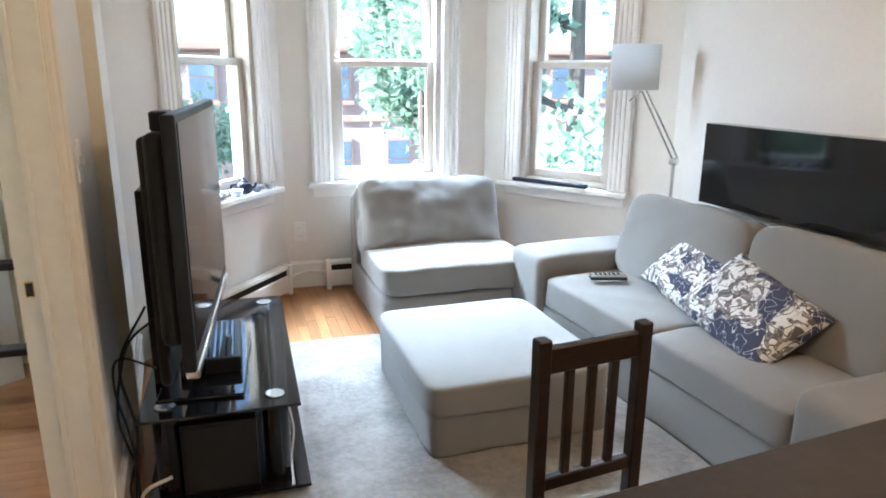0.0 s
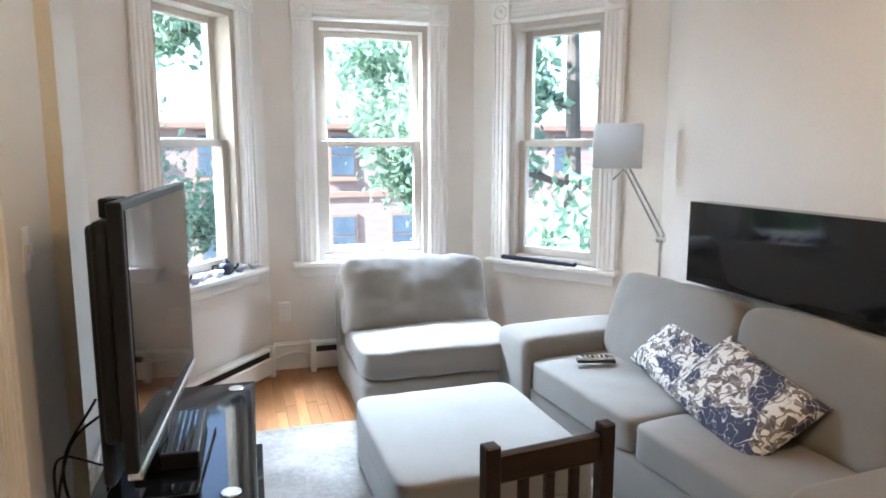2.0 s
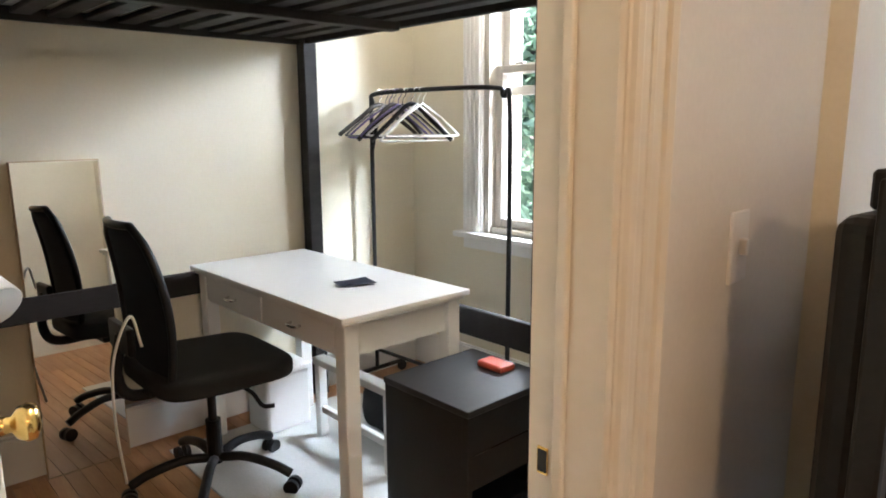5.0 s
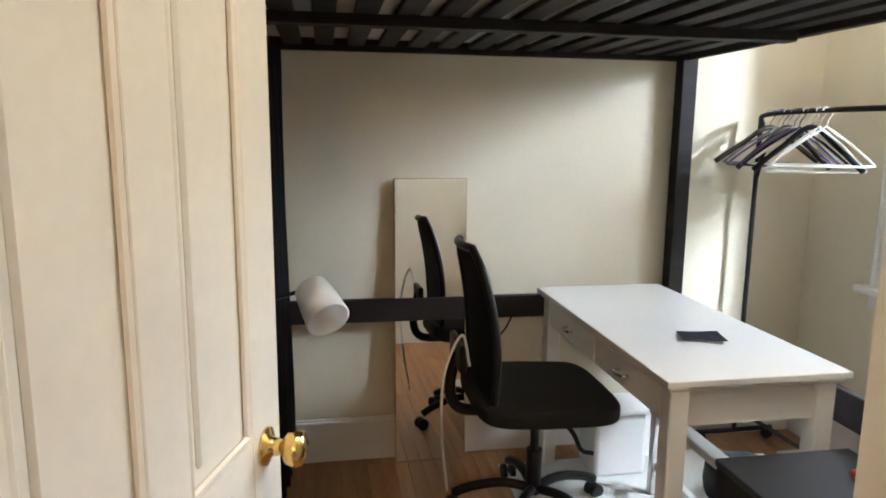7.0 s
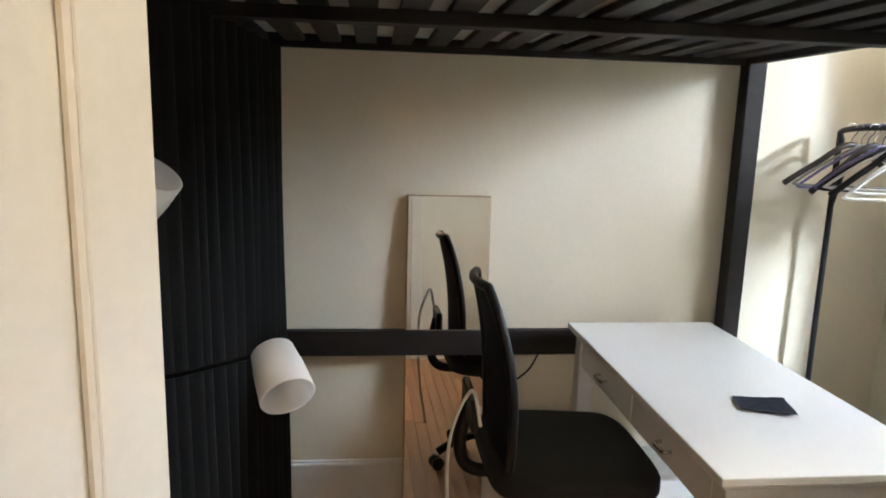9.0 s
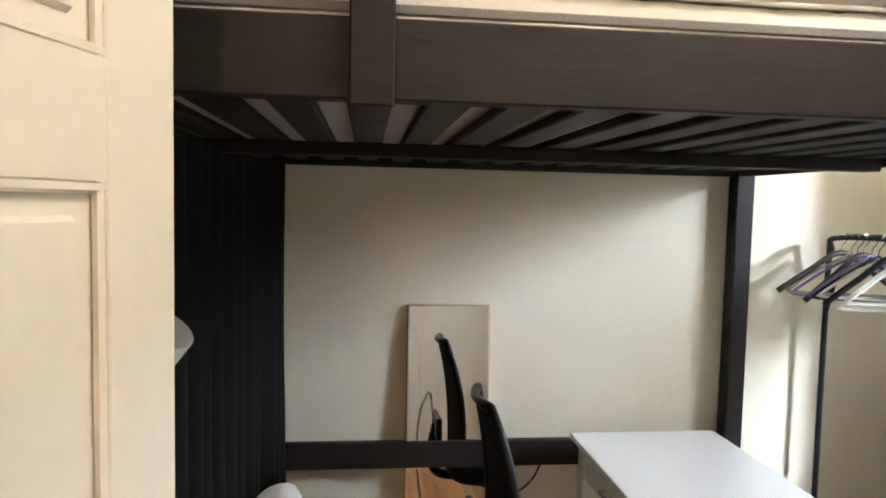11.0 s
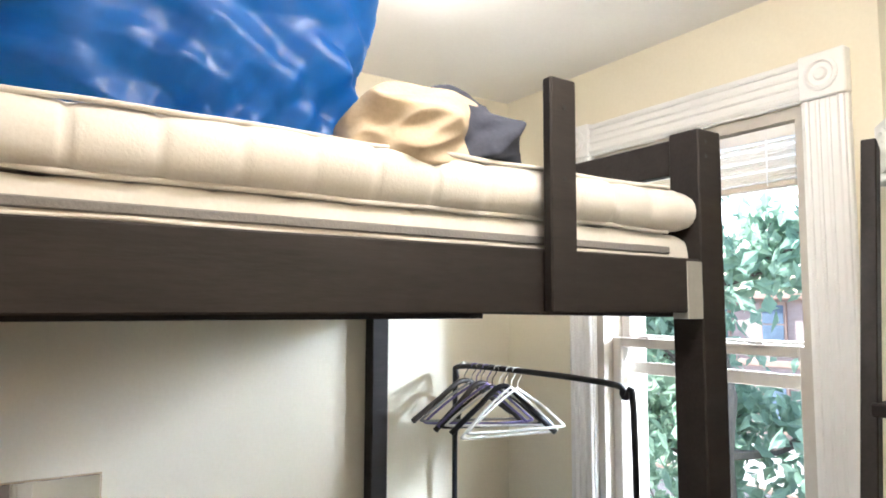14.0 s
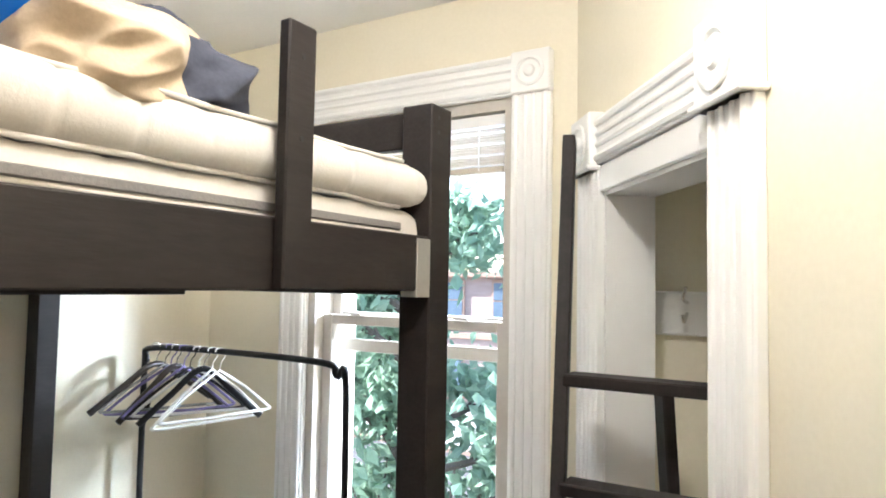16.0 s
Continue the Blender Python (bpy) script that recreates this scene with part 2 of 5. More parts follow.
def cushion(bm, sx, sy, sz, m, n=14, power=6.0, puff=0.25, wrinkle=0.006, freq=6.0, flat_bottom=False, sag=0.0, pz=2.6):
    """A soft block: square in plan with rounded corners, crowned top and bottom, slightly creased."""
    grid = {}
    def key(v):
        return tuple(round(c, 5) for c in v)
    for ax in range(3):
        for sgn in (-1, 1):
            for i in range(n):
                for j in range(n):
                    quad = []
                    for di, dj in ((0, 0), (1, 0), (1, 1), (0, 1)):
                        u = -1 + 2 * (i + di) / n
                        v = -1 + 2 * (j + dj) / n
                        u, v = math.sin(u * math.pi / 2) * 0.35 + u * 0.65, math.sin(v * math.pi / 2) * 0.35 + v * 0.65
                        c = [0, 0, 0]
                        c[ax], c[(ax + 1) % 3], c[(ax + 2) % 3] = sgn, u, v
                        kk = key(c)
                        if kk not in grid:
                            x, y, z = c
                            r = (abs(x) ** power + abs(y) ** power) ** (1 / power)
                            r = max(r, 1e-6)
                            q = (r ** pz * 1.0 + abs(z) ** power) ** (1 / power) if r > 0 else 1
                            nn = (abs(x) ** power + abs(y) ** power + abs(z) ** power) ** (1 / power)
                            X, Y, Z = x / nn, y / nn, z / nn
                            edge = max(abs(X), abs(Y))
                            lift = 1 + puff * (1 - edge ** 2) if (Z > 0 or not flat_bottom) else 1
                            p = Vector((X * sx / 2, Y * sy / 2, Z * sz / 2 * lift))
                            if Z > 0 and sag:
                                p.z -= sag * (1 - X * X) * (1 - Y * Y)
                            w = m @ p
                            d = noise.noise(w * freq) * wrinkle + noise.noise(w * freq * 2.7) * wrinkle * 0.4
                            nv = Vector((X * 0.6, Y * 0.6, Z))
                            if nv.length > 0:
                                w = w + (m.to_3x3() @ nv.normalized()) * d
                            grid[kk] = bm.verts.new(w)
                        quad.append(grid[kk])
                    if len(set(quad)) == 4:
                        bm.faces.new(quad)
    return bm


def lathe(bm, prof, m=None, n=20, mi=0):
    """A turned body from (radius, height) pairs."""
    m = m or Matrix.Identity(4)
    rings = []
    for r, z in prof:
        rings.append([bm.verts.new(m @ Vector((r * math.cos(2 * math.pi * j / n), r * math.sin(2 * math.pi * j / n), z))) for j in range(n)])
    for A, Bq in zip(rings, rings[1:]):
        for j in range(n):
            f = bm.faces.new((A[j], A[(j + 1) % n], Bq[(j + 1) % n], Bq[j]))
            f.material_index = mi
    for R in (rings[0][::-1], rings[-1]):
        f = bm.faces.new(R)
        f.material_index = mi
    return bm


def structure(name, bm, material, label="", category=""):
    return tagged(part(name, bm, material), label, category, kind="structure")


# ---- the rooms ----
CEIL = 2.66
FB = (-0.66, 3.27)      # where the party wall meets the bay, in the living room's plan
FBW = LIV @ Vector((*FB, 0.13))
CL, CR = (0.05, 4.20), (1.268, 4.20)
FR = (1.965, 3.27)
DS, DN = 1.10, 1.785    # doorway between the rooms


def frame_of(a, b):
    """Coordinates along a wall from a to b: x along, y out of the room, z up."""
    d = (Vector((*b, 0)) - Vector((*a, 0)))
    ang = math.degrees(math.atan2(d.y, d.x))
    return pose(a[0], a[1], 0, 0, 0, ang), d.length


def wall_with_window(name, a, b, o0, o1, z0, z1, material, label, thick=0.155):
    m, ln = frame_of(a, b)
    bm = bmesh.new()
    box(bm, -0.02, o0, 0, thick, 0, CEIL, m=m)
    box(bm, o1, ln + 0.02, 0, thick, 0, CEIL, m=m)
    box(bm, o0, o1, 0, thick, 0, z0, m=m)
    box(bm, o0, o1, 0, thick, z1, CEIL, m=m)
    structure(name, bm, material, label, "wall")
    return m, ln


def fluted(bm, x0, x1, z0, z1, m, y=-0.022):
    """A casing board with raised reeds along it."""
    box(bm, x0, x1, y, 0.0, z0, z1, 0.003, 1, m=m)
    w = x1 - x0
    for k, (f, r) in enumerate(((0.12, 0.010), (0.36, 0.008), (0.58, 0.008), (0.86, 0.012))):
        cx = x0 + w * f
        if z1 - z0 > w * 2:
            cyl(bm, m @ Vector((cx, y + 0.002, z0 + 0.002)), m @ Vector((cx, y + 0.002, z1 - 0.002)), r, n=8)


def fluted_head(bm, x0, x1, z0, z1, m, y=-0.022):
    box(bm, x0, x1, y, 0.0, z0, z1, 0.003, 1, m=m)
    h = z1 - z0
    for f, r in ((0.14, 0.012), (0.42, 0.008), (0.64, 0.008), (0.90, 0.012)):
        cyl(bm, m @ Vector((x0, y + 0.002, z0 + h * f)), m @ Vector((x1, y + 0.002, z0 + h * f)), r, n=8)


def rosette(bm, cx, cz, s, m, y=-0.036):
    box(bm, cx - s / 2, cx + s / 2, y, 0.0, cz - s / 2, cz + s / 2, 0.004, 1, m=m)
    mm = m @ pose(cx, y, cz, 90, 0, 0)
    r = s * 0.36
    lathe(bm, [(r, -0.001), (r, 0.006), (r * 0.82, 0.009), (r * 0.7, 0.003), (r * 0.42, 0.003), (r * 0.3, 0.010), (0.004, 0.012)], mm, 20)


def sash_window(name, m, o0, o1, z0, z1, zm, cw, label, head=None, deep=0.10, apron=0.06, fit_left=True, fit_right=True, ext=0.03):
    """A double-hung window: casing, stool, frame and two sashes with panes. zm: the meeting rail."""
    w = thing(name, label, "window", m=m, local=True, kind="structure")
    if fit_left:
        bm = bmesh.new()
        fluted(bm, o0 - cw, o0 + 0.004, z0, z1, Matrix.Identity(4))
        part("casing", bm, M_TRIM, w)
    if fit_right:
        bm = bmesh.new()
        fluted(bm, o1 - 0.004, o1 + cw, z0, z1, Matrix.Identity(4))
        part("casing", bm, M_TRIM, w)
    h = head or cw
    bm = bmesh.new()
    fluted_head(bm, o0, o1, z1 + 0.001, z1 + h, Matrix.Identity(4))
    part("head_casing", bm, M_TRIM, w)
    for cx, ok in ((o0 - cw / 2, fit_left), (o1 + cw / 2, fit_right)):
        if ok:
            bm = bmesh.new()
            rosette(bm, cx, z1 + h / 2 + 0.002, max(cw, h) + 0.004, Matrix.Identity(4))
            part("corner_block", bm, M_TRIM, w)
    x0, x1 = o0 - cw - ext, o1 + cw + ext
    bm = bx(x0, x1, -0.07, deep - 0.02, z0 - 0.028, z0, 0.006)
    part("sill", bm, M_TRIM, w)
    if apron:
        part("apron", bx(x0 + 0.03, x1 - 0.03, -0.018, -0.001, z0 - 0.028 - apron, z0 - 0.03, 0.004), M_TRIM, w)
    # frame lining the opening
    bm = bmesh.new()
    f = 0.035
    box(bm, o0, o0 + f, 0.0, deep + 0.048, z0, z1, m=None)
    box(bm, o1 - f, o1, 0.0, deep + 0.048, z0, z1)
    box(bm, o0 + f, o1 - f, 0.0, deep + 0.048, z1 - f, z1)
    box(bm, o0 + f, o1 - f, 0.02, deep + 0.048, z0, z0 + 0.03)
    part("frame", bm, M_SASH, w)
    a, b = o0 + f, o1 - f
    st = 0.042
    for nm, ya, zb, zt in (("lower_sash", deep - 0.055, z0 + 0.03, zm + 0.018), ("upper_sash", deep, zm - 0.018, z1 - f)):
        bm = bmesh.new()
        box(bm, a, a + st, ya, ya + 0.045, zb, zt, 0.004, 1)
        box(bm, b - st, b, ya, ya + 0.045, zb, zt, 0.004, 1)
        box(bm, a + st, b - st, ya, ya + 0.045, zt - 0.036, zt, 0.004, 1)
        box(bm, a + st, b - st, ya, ya + 0.045, zb, zb + 0.045, 0.004, 1)
        s = part(nm, bm, M_SASH, w)
        p = part("pane", bx(a + st - 0.004, b - st + 0.004, ya + 0.020, ya + 0.025, zb + 0.04, zt - 0.03), M_GLASS, w)
        p.visible_shadow = False
    return w


# party wall with the doorway
bm = bmesh.new()
prism(bm, [(-0.535, -3.0), (-0.535, DS - 0.02), (-0.622, DS - 0.02), (-0.622, -3.0)], 0, CEIL)
prism(bm, [(-0.535, DS - 0.02), (-0.535, DN + 0.02), (-0.622, DN + 0.02), (-0.622, DS - 0.02)], 2.28, CEIL)
prism(bm, [(-0.535, DN + 0.02), (FBW.x, FBW.y), (-0.74, FBW.y), (-0.622, 2.60), (-0.622, DN + 0.02)], 0, CEIL)
structure("wall_party", bm, M_WALL, "off-white plaster wall between living room and bedroom", "wall")
# its bedroom face wears the warmer paint
bm = bmesh.new()
box(bm, -0.630, -0.6225, -2.6, DS - 0.02, 0, CEIL)
box(bm, -0.630, -0.6225, DN + 0.02, 2.59, 0, CEIL)
box(bm, -0.630, -0.6225, DS - 0.02, DN + 0.02, 2.28, CEIL)
structure("wall_party_bedroom_face", bm, M_WALLB, "warm cream painted bedroom wall", "wall")


def living_room(made_before):
    """Lays the things built since then out from the living room's plan."""
    for ob in list(scene.collection.objects):
        if ob not in made_before and ob.parent is None:
            ob.matrix_basis = LIV @ ob.matrix_basis


made = set(scene.collection.objects)
mL, lnL = wall_with_window("wall_bay_left", FB, CL, 0.37, 0.95, 0.76, 2.10, M_WALL, "off-white angled bay wall")
mM, lnM = wall_with_window("wall_bay_middle", CL, CR, 0.278, 0.937, 0.76, 2.10, M_WALL, "off-white bay wall below and round a window")
mR, lnR = wall_with_window("wall_bay_right", CR, FR, 0.26, 0.83, 0.76, 2.10, M_WALL, "off-white angled bay wall")
sash_window("window_1", mL, 0.37, 0.95, 0.76, 2.10, 1.43, 0.115, "tall double-hung bay window with taupe sashes and fluted white casing", ext=0.01)
sash_window("window_2", mM, 0.278, 0.937, 0.76, 2.10, 1.43, 0.115, "tall double-hung bay window with taupe sashes and fluted white casing")
sash_window("window_3", mR, 0.26, 0.83, 0.76, 2.10, 1.43, 0.115, "tall double-hung bay window with taupe sashes and fluted white casing", ext=0.01)

# chimney breast side: the recess, the return and the breast itself
bm = bmesh.new()
prism(bm, [(1.965, 3.27), (1.985, 2.94), (2.25, 2.94), (2.25, 3.60), (2.0, 3.60)], 0, CEIL)
structure("wall_recess", bm, M_WALL, "off-white recessed wall beside the chimney breast", "wall")
bm = bmesh.new()
prism(bm, [(1.800, 2.935), (2.255, -2.6), (2.50, -2.6), (2.50, 2.935)], 0, CEIL)
structure("wall_chimney_breast", bm, M_WALL, "off-white plastered chimney breast wall", "wall")
structure("wall_south", bx(-0.655, 2.5, -2.75, -2.6, 0, CEIL), M_WALL, "plain off-white wall behind the dining end", "wall")
living_room(made)

# bedroom shell
WX, WY = -2.965, 3.58
mB = pose(WX, WY, 0, 0, 0, 0)
CW1 = (-1.40, 3.58)
CW2 = (-0.631, 2.578)
bm = bmesh.new()
BO0, BO1 = 0.535, 1.365
box(bm, -0.02, BO0, 0, 0.28, 0, CEIL, m=mB)
box(bm, BO1, CW1[0] - WX + 0.02, 0, 0.28, 0, CEIL, m=mB)
box(bm, BO0, BO1, 0, 0.28, 0, 0.80, m=mB)
box(bm, BO0, BO1, 0, 0.28, 2.31, CEIL, m=mB)
structure("wall_bedroom_window", bm, M_WALLB, "warm cream bedroom wall around the window", "wall")
sash_window("window_4", mB, BO0, BO1, 0.80, 2.31, 1.595, 0.125, "tall bedroom sash window with raised slat blind and fluted casing")
structure("wall_bedroom_back", bx(WX - 0.15, WX, -1.2, WY + 0.28, 0, CEIL), M_WALLB, "warm cream bedroom back wall behind the loft bed", "wall")
structure("wall_bedroom_south", bx(WX, -0.655, -1.35, -1.2, 0, CEIL), M_WALLB, "plain cream bedroom end wall", "wall")

# diagonal closet wall with its opening
mC, lnC = frame_of(CW1, CW2)
C0, C1, CH = 0.235, 0.808, 1.975
bm = bmesh.new()
box(bm, 0.0, C0, 0, 0.10, 0, CEIL, m=mC)
box(bm, C1, lnC, 0, 0.10, 0, CEIL, m=mC)
box(bm, C0, C1, 0, 0.10, CH, CEIL, m=mC)
structure("wall_closet", bm, M_WALLB, "cream diagonal wall with the closet opening", "wall")

# floors and ceilings
structure("ceiling", bx(-3.2, 2.75, -3.2, 4.95, CEIL, CEIL + 0.15), M_CEIL, "white plaster ceiling", "ceiling")

# ---- floors, trim and fittings ----
FZ = 0.13               # height of the floor in the living room's plan


def boards(name, label, x0, x1, y0, y1, z, along, w, near, clip=None):
    """A strip floor: each near board an object, the rest joined."""
    base = tagged(part(name, bx(x0, x1, y0, y1, z - 0.03, z - 0.014), M_OAKGAP), label, "floor", kind="structure")
    rnd = random.Random(7 if along == "y" else 9)
    meshes = {}
    rest = []
    lo, hi, a0, a1 = (x0, x1, y0, y1) if along == "y" else (y0, y1, x0, x1)
    n = int((hi - lo) / w)
    for i in range(n):
        u = lo + i * w
        v = a0 - rnd.random() * 0.8
        while v < a1:
            ln = rnd.choice((0.6, 0.85, 1.1, 1.4))
            s, e = max(v, a0), min(v + ln, a1)
            v += ln
            if e - s < 0.05:
                continue
            cx, cy = (u + w / 2, (s + e) / 2) if along == "y" else ((s + e) / 2, u + w / 2)
            if near(cx, cy):
                key = round(e - s, 2)
                if key not in meshes:
                    bm = bmesh.new()
                    dx, dy = (w / 2 - 0.0006, key / 2 - 0.0008) if along == "y" else (key / 2 - 0.0008, w / 2 - 0.0006)
                    box(bm, -dx, dx, -dy, dy, -0.014, 0, 0.0008, 1)
                    me = bpy.data.meshes.new("board")
                    bm.to_mesh(me), bm.free()
                    me.materials.append(M_OAK if along == "y" else M_OAKX)
                    meshes[key] = me
                ob = new("board", meshes[key])
                ob.location = (cx, cy, z + rnd.uniform(-0.0004, 0.0004))
                ob.parent = base
            else:
                dx, dy = (w / 2 - 0.0006, (e - s) / 2 - 0.0008) if along == "y" else ((e - s) / 2 - 0.0008, w / 2 - 0.0006)
                rest.append((cx - dx, cx + dx, cy - dy, cy + dy, z - 0.014, z))
    if rest:
        V, F = [], []
        for (p0, p1, q0, q1, r0, r1) in rest:
            k = len(V)
            V += [(p0, q0, r0), (p1, q0, r0), (p1, q1, r0), (p0, q1, r0), (p0, q0, r1), (p1, q0, r1), (p1, q1, r1), (p0, q1, r1)]
            F += [(k + 4, k + 5, k + 6, k + 7), (k, k + 1, k + 5, k + 4), (k + 1, k + 2, k + 6, k + 5), (k + 2, k + 3, k + 7, k + 6), (k + 3, k, k + 4, k + 7)]
        me = bpy.data.meshes.new("board_rest")
        me.from_pydata(V, [], F)
        me.materials.append(M_OAK if along == "y" else M_OAKX)
        ob = tagged(new("board_rest", me), kind="stuff")
        ob.parent = base
    return base


M_OAKX = mat("oak_floor_cross", (0.46, 0.24, 0.10), (0.33, 0.15, 0.06), 0.35, 3, 26, 0.10, stretch=(0.8, 9, 1), vary=0.18)

# jambs, casing and open door
bm = bmesh.new()
box(bm, -0.634, -0.522, DN, DN + 0.02, 0, 2.28)
box(bm, -0.634, -0.522, DS - 0.02, DS, 0, 2.28)
box(bm, -0.634, -0.522, DS, DN, 2.26, 2.28)
box(bm, -0.590, -0.575, DN - 0.010, DN, 0, 2.26, 0.002, 1)
jamb = structure("door_frame", bm, M_DOOR, "cream glossy door frame with a brass strike", "door frame")
bm = bmesh.new()
box(bm, -0.619, -0.601, DN - 0.0022, DN - 0.0002, 0.894, 0.932, 0.0008, 1)
part("strike_plate", bm, M_BRASS, jamb, "worn brass strike plate")
part("latch_hole", bx(-0.617, -0.603, DN - 0.0032, DN - 0.0023, 0.898, 0.928, 0.0004, 1), M_BLACK, jamb, "dark latch hole")
trim = structure("trim", bx(-0.54, -0.515, DS - 0.12, DS - 0.012, 0, 2.27, 0.004, 1), M_DOOR, "cream moulded door casing", "trim")
bm = bmesh.new()
mN = pose(-0.535, DN + 0.012, 0, 0, 0, 94.05)
box(bm, 0.0, 0.105, 0.0, 0.020, 0, 2.27, 0.004, 1, m=mN @ pose(0, -0.020, 0))
for u, r in ((0.012, 0.010), (0.050, 0.007), (0.092, 0.012)):
    cyl(bm, mN @ Vector((u, -0.018, 0.002)), mN @ Vector((u, -0.018, 2.27)), r, n=8)
part("casing", bm, M_DOOR, trim)
bm = bmesh.new()
box(bm, -0.540, -0.512, DS - 0.12, DN + 0.12, 2.272, 2.39, 0.005, 1)
part("head_casing", bm, M_DOOR, trim)
bm = bmesh.new()
box(bm, -0.640, -0.6302, DS - 0.12, DS - 0.022, 0, 2.27, 0.004, 1)
part("casing", bm, M_DOOR, trim)
bm = bmesh.new()
box(bm, -0.640, -0.6302, DN + 0.022, DN + 0.10, 0, 2.27, 0.004, 1)
part("casing", bm, M_DOOR, trim)

hinge, ang = (-0.645, 1.105), 162.8
door = thing("door_1", "cream panelled door standing open into the bedroom", "door", m=pose(hinge[0], hinge[1], 0.012, 0, 0, ang), local=True, kind="structure")
DW, DH, DT = 0.660, 2.24, 0.035
st = 0.105
bm = bmesh.new()
rails = [(0.0, 0.20), (0.78, 0.93), (1.58, 1.69), (1.93, DH)]
for x0, x1 in ((0, st), (DW / 2 - 0.045, DW / 2 + 0.045), (DW - st, DW)):
    box(bm, x0, x1, 0, DT, 0, DH, 0.002, 1)
for z0, z1 in rails:
    box(bm, st, DW - st, 0.001, DT - 0.001, z0, z1)
part("stile_and_rail", bm, M_DOOR, door)
for (z0, z1) in ((0.20, 0.78), (0.93, 1.58), (1.69, 1.93)):
    for x0, x1 in ((st, DW / 2 - 0.045), (DW / 2 + 0.045, DW - st)):
        bm = bmesh.new()
        box(bm, x0, x1, 0.011, DT - 0.011, z0, z1)
        box(bm, x0 + 0.03, x1 - 0.03, 0.005, DT - 0.005, z0 + 0.03, z1 - 0.03, 0.005, 1)
        for yy in (0.006, DT - 0.006):
            for zz in (z0 + 0.005, z1 - 0.005):
                cyl(bm, (x0, yy, zz), (x1, yy, zz), 0.006, n=6)
            for xx in (x0 + 0.005, x1 - 0.005):
                cyl(bm, (xx, yy, z0), (xx, yy, z1), 0.006, n=6)
        part("door_panel", bm, M_DOOR, door)
for sgn, yy in ((-1, 0.0), (1, DT)):
    bm = bmesh.new()
    lathe(bm, [(0.030, 0), (0.030, 0.004), (0.016, 0.008), (0.012, 0.028), (0.024, 0.036), (0.029, 0.048), (0.026, 0.060), (0.012, 0.066)],
          pose(DW - 0.06, yy, 0.90, 90 if sgn < 0 else -90, 0, 0), 20)
    part("door_knob", bm, M_BRASS, door, "polished brass knob", smooth=True)

# baseboards
def baseboard(name, a, b, h, z, mt, label):
    m, ln = frame_of(a, b)
    bm = bmesh.new()
    box(bm, 0, ln, -0.016, 0, z, z + h - 0.025, 0, m=m)
    box(bm, 0, ln, -0.022, 0, z + h - 0.025, z + h - 0.010, 0.003, 1, m=m)
    box(bm, 0, ln, -0.012, 0, z + h - 0.010, z + h, 0.003, 1, m=m)
    return structure(name, bm, mt, label, "baseboard")


baseboard("baseboard", (-0.546, 1.92), (FBW.x + 0.003, FBW.y - 0.03), 0.17, 0, M_TRIM, "white moulded baseboard")
made = set(scene.collection.objects)
baseboard("baseboard", (0.055, 4.198), (1.262, 4.198), 0.16, FZ, M_TRIM, "white moulded baseboard under the bay")
baseboard("baseboard", (1.272, 4.19), (1.955, 3.285), 0.16, FZ, M_TRIM, "white moulded baseboard under the bay")
living_room(made)
baseboard("baseboard", (WX + 0.002, 0.4), (WX + 0.002, WY), 0.19, 0, M_TRIM, "tall white baseboard")
baseboard("baseboard", (WX, WY - 0.002), (CW1[0], WY - 0.002), 0.19, 0, M_TRIM, "tall white baseboard")


def heater(a, b, z, label):
    """A hydronic baseboard heater with a dark slot."""
    m, ln = frame_of(a, b)
    h = thing("baseboard_heater", label, "heater", m=m @ pose(0, -0.026, z), local=True)
    bm = bmesh.new()
    box(bm, 0, ln, -0.055, 0.0, 0.02, 0.115, 0.004, 1)
    part("front_cover", bm, M_TRIM, h)
    bm = bmesh.new()
    box(bm, 0, ln, -0.050, 0.0, 0.150, 0.172, 0.004, 1, m=None)
    part("hood", bm, M_TRIM, h)
    part("slot", bx(0.004, ln - 0.004, -0.040, -0.002, 0.114, 0.151), M_BLACK, h, "dark air slot")
    for x0, x1 in ((-0.01, 0.02), (ln - 0.02, ln + 0.01)):
        part("end_cap", bx(x0, x1, -0.060, 0.001, 0.0, 0.178, 0.003, 1), M_TRIM, h)
    return h


made = set(scene.collection.objects)
u = (Vector(CL) - Vector(FB)).normalized()
heater(tuple(Vector(FB) + u * 0.05), tuple(Vector(CL) - u * 0.10), FZ, "white baseboard heater with a dark slot under the angled window")
heater((0.27, 4.175), (1.24, 4.175), FZ, "white baseboard heater behind the armless chair")
bm = bmesh.new()
tube(bm, curve_pts([(0.02, 4.06, FZ + 0.09), (0.09, 4.12, FZ + 0.10), (0.18, 4.13, FZ + 0.115), (0.27, 4.12, FZ + 0.10)]), 0.008)
tagged(part("heating_pipe", bm, M_TRIM, smooth=True), "white painted heating pipe between two heaters", "pipe")

# electrical plates
def plate(name, m, label, slots):
    p = thing(name, label, "outlet" if slots else "switch", m=m, local=True)
    part("cover", bx(-0.036, 0.036, -0.007, 0, -0.058, 0.058, 0.003, 2), M_TRIM, p)
    if slots:
        for z in (-0.025, 0.025):
            part("socket", bx(-0.017, 0.017, -0.0105, -0.006, z - 0.015, z + 0.015, 0.004, 1), M_WHITE, p)
    else:
        part("toggle", bx(-0.006, 0.006, -0.020, -0.006, -0.012, 0.014, 0.002, 1), M_WHITE, p)
    return p


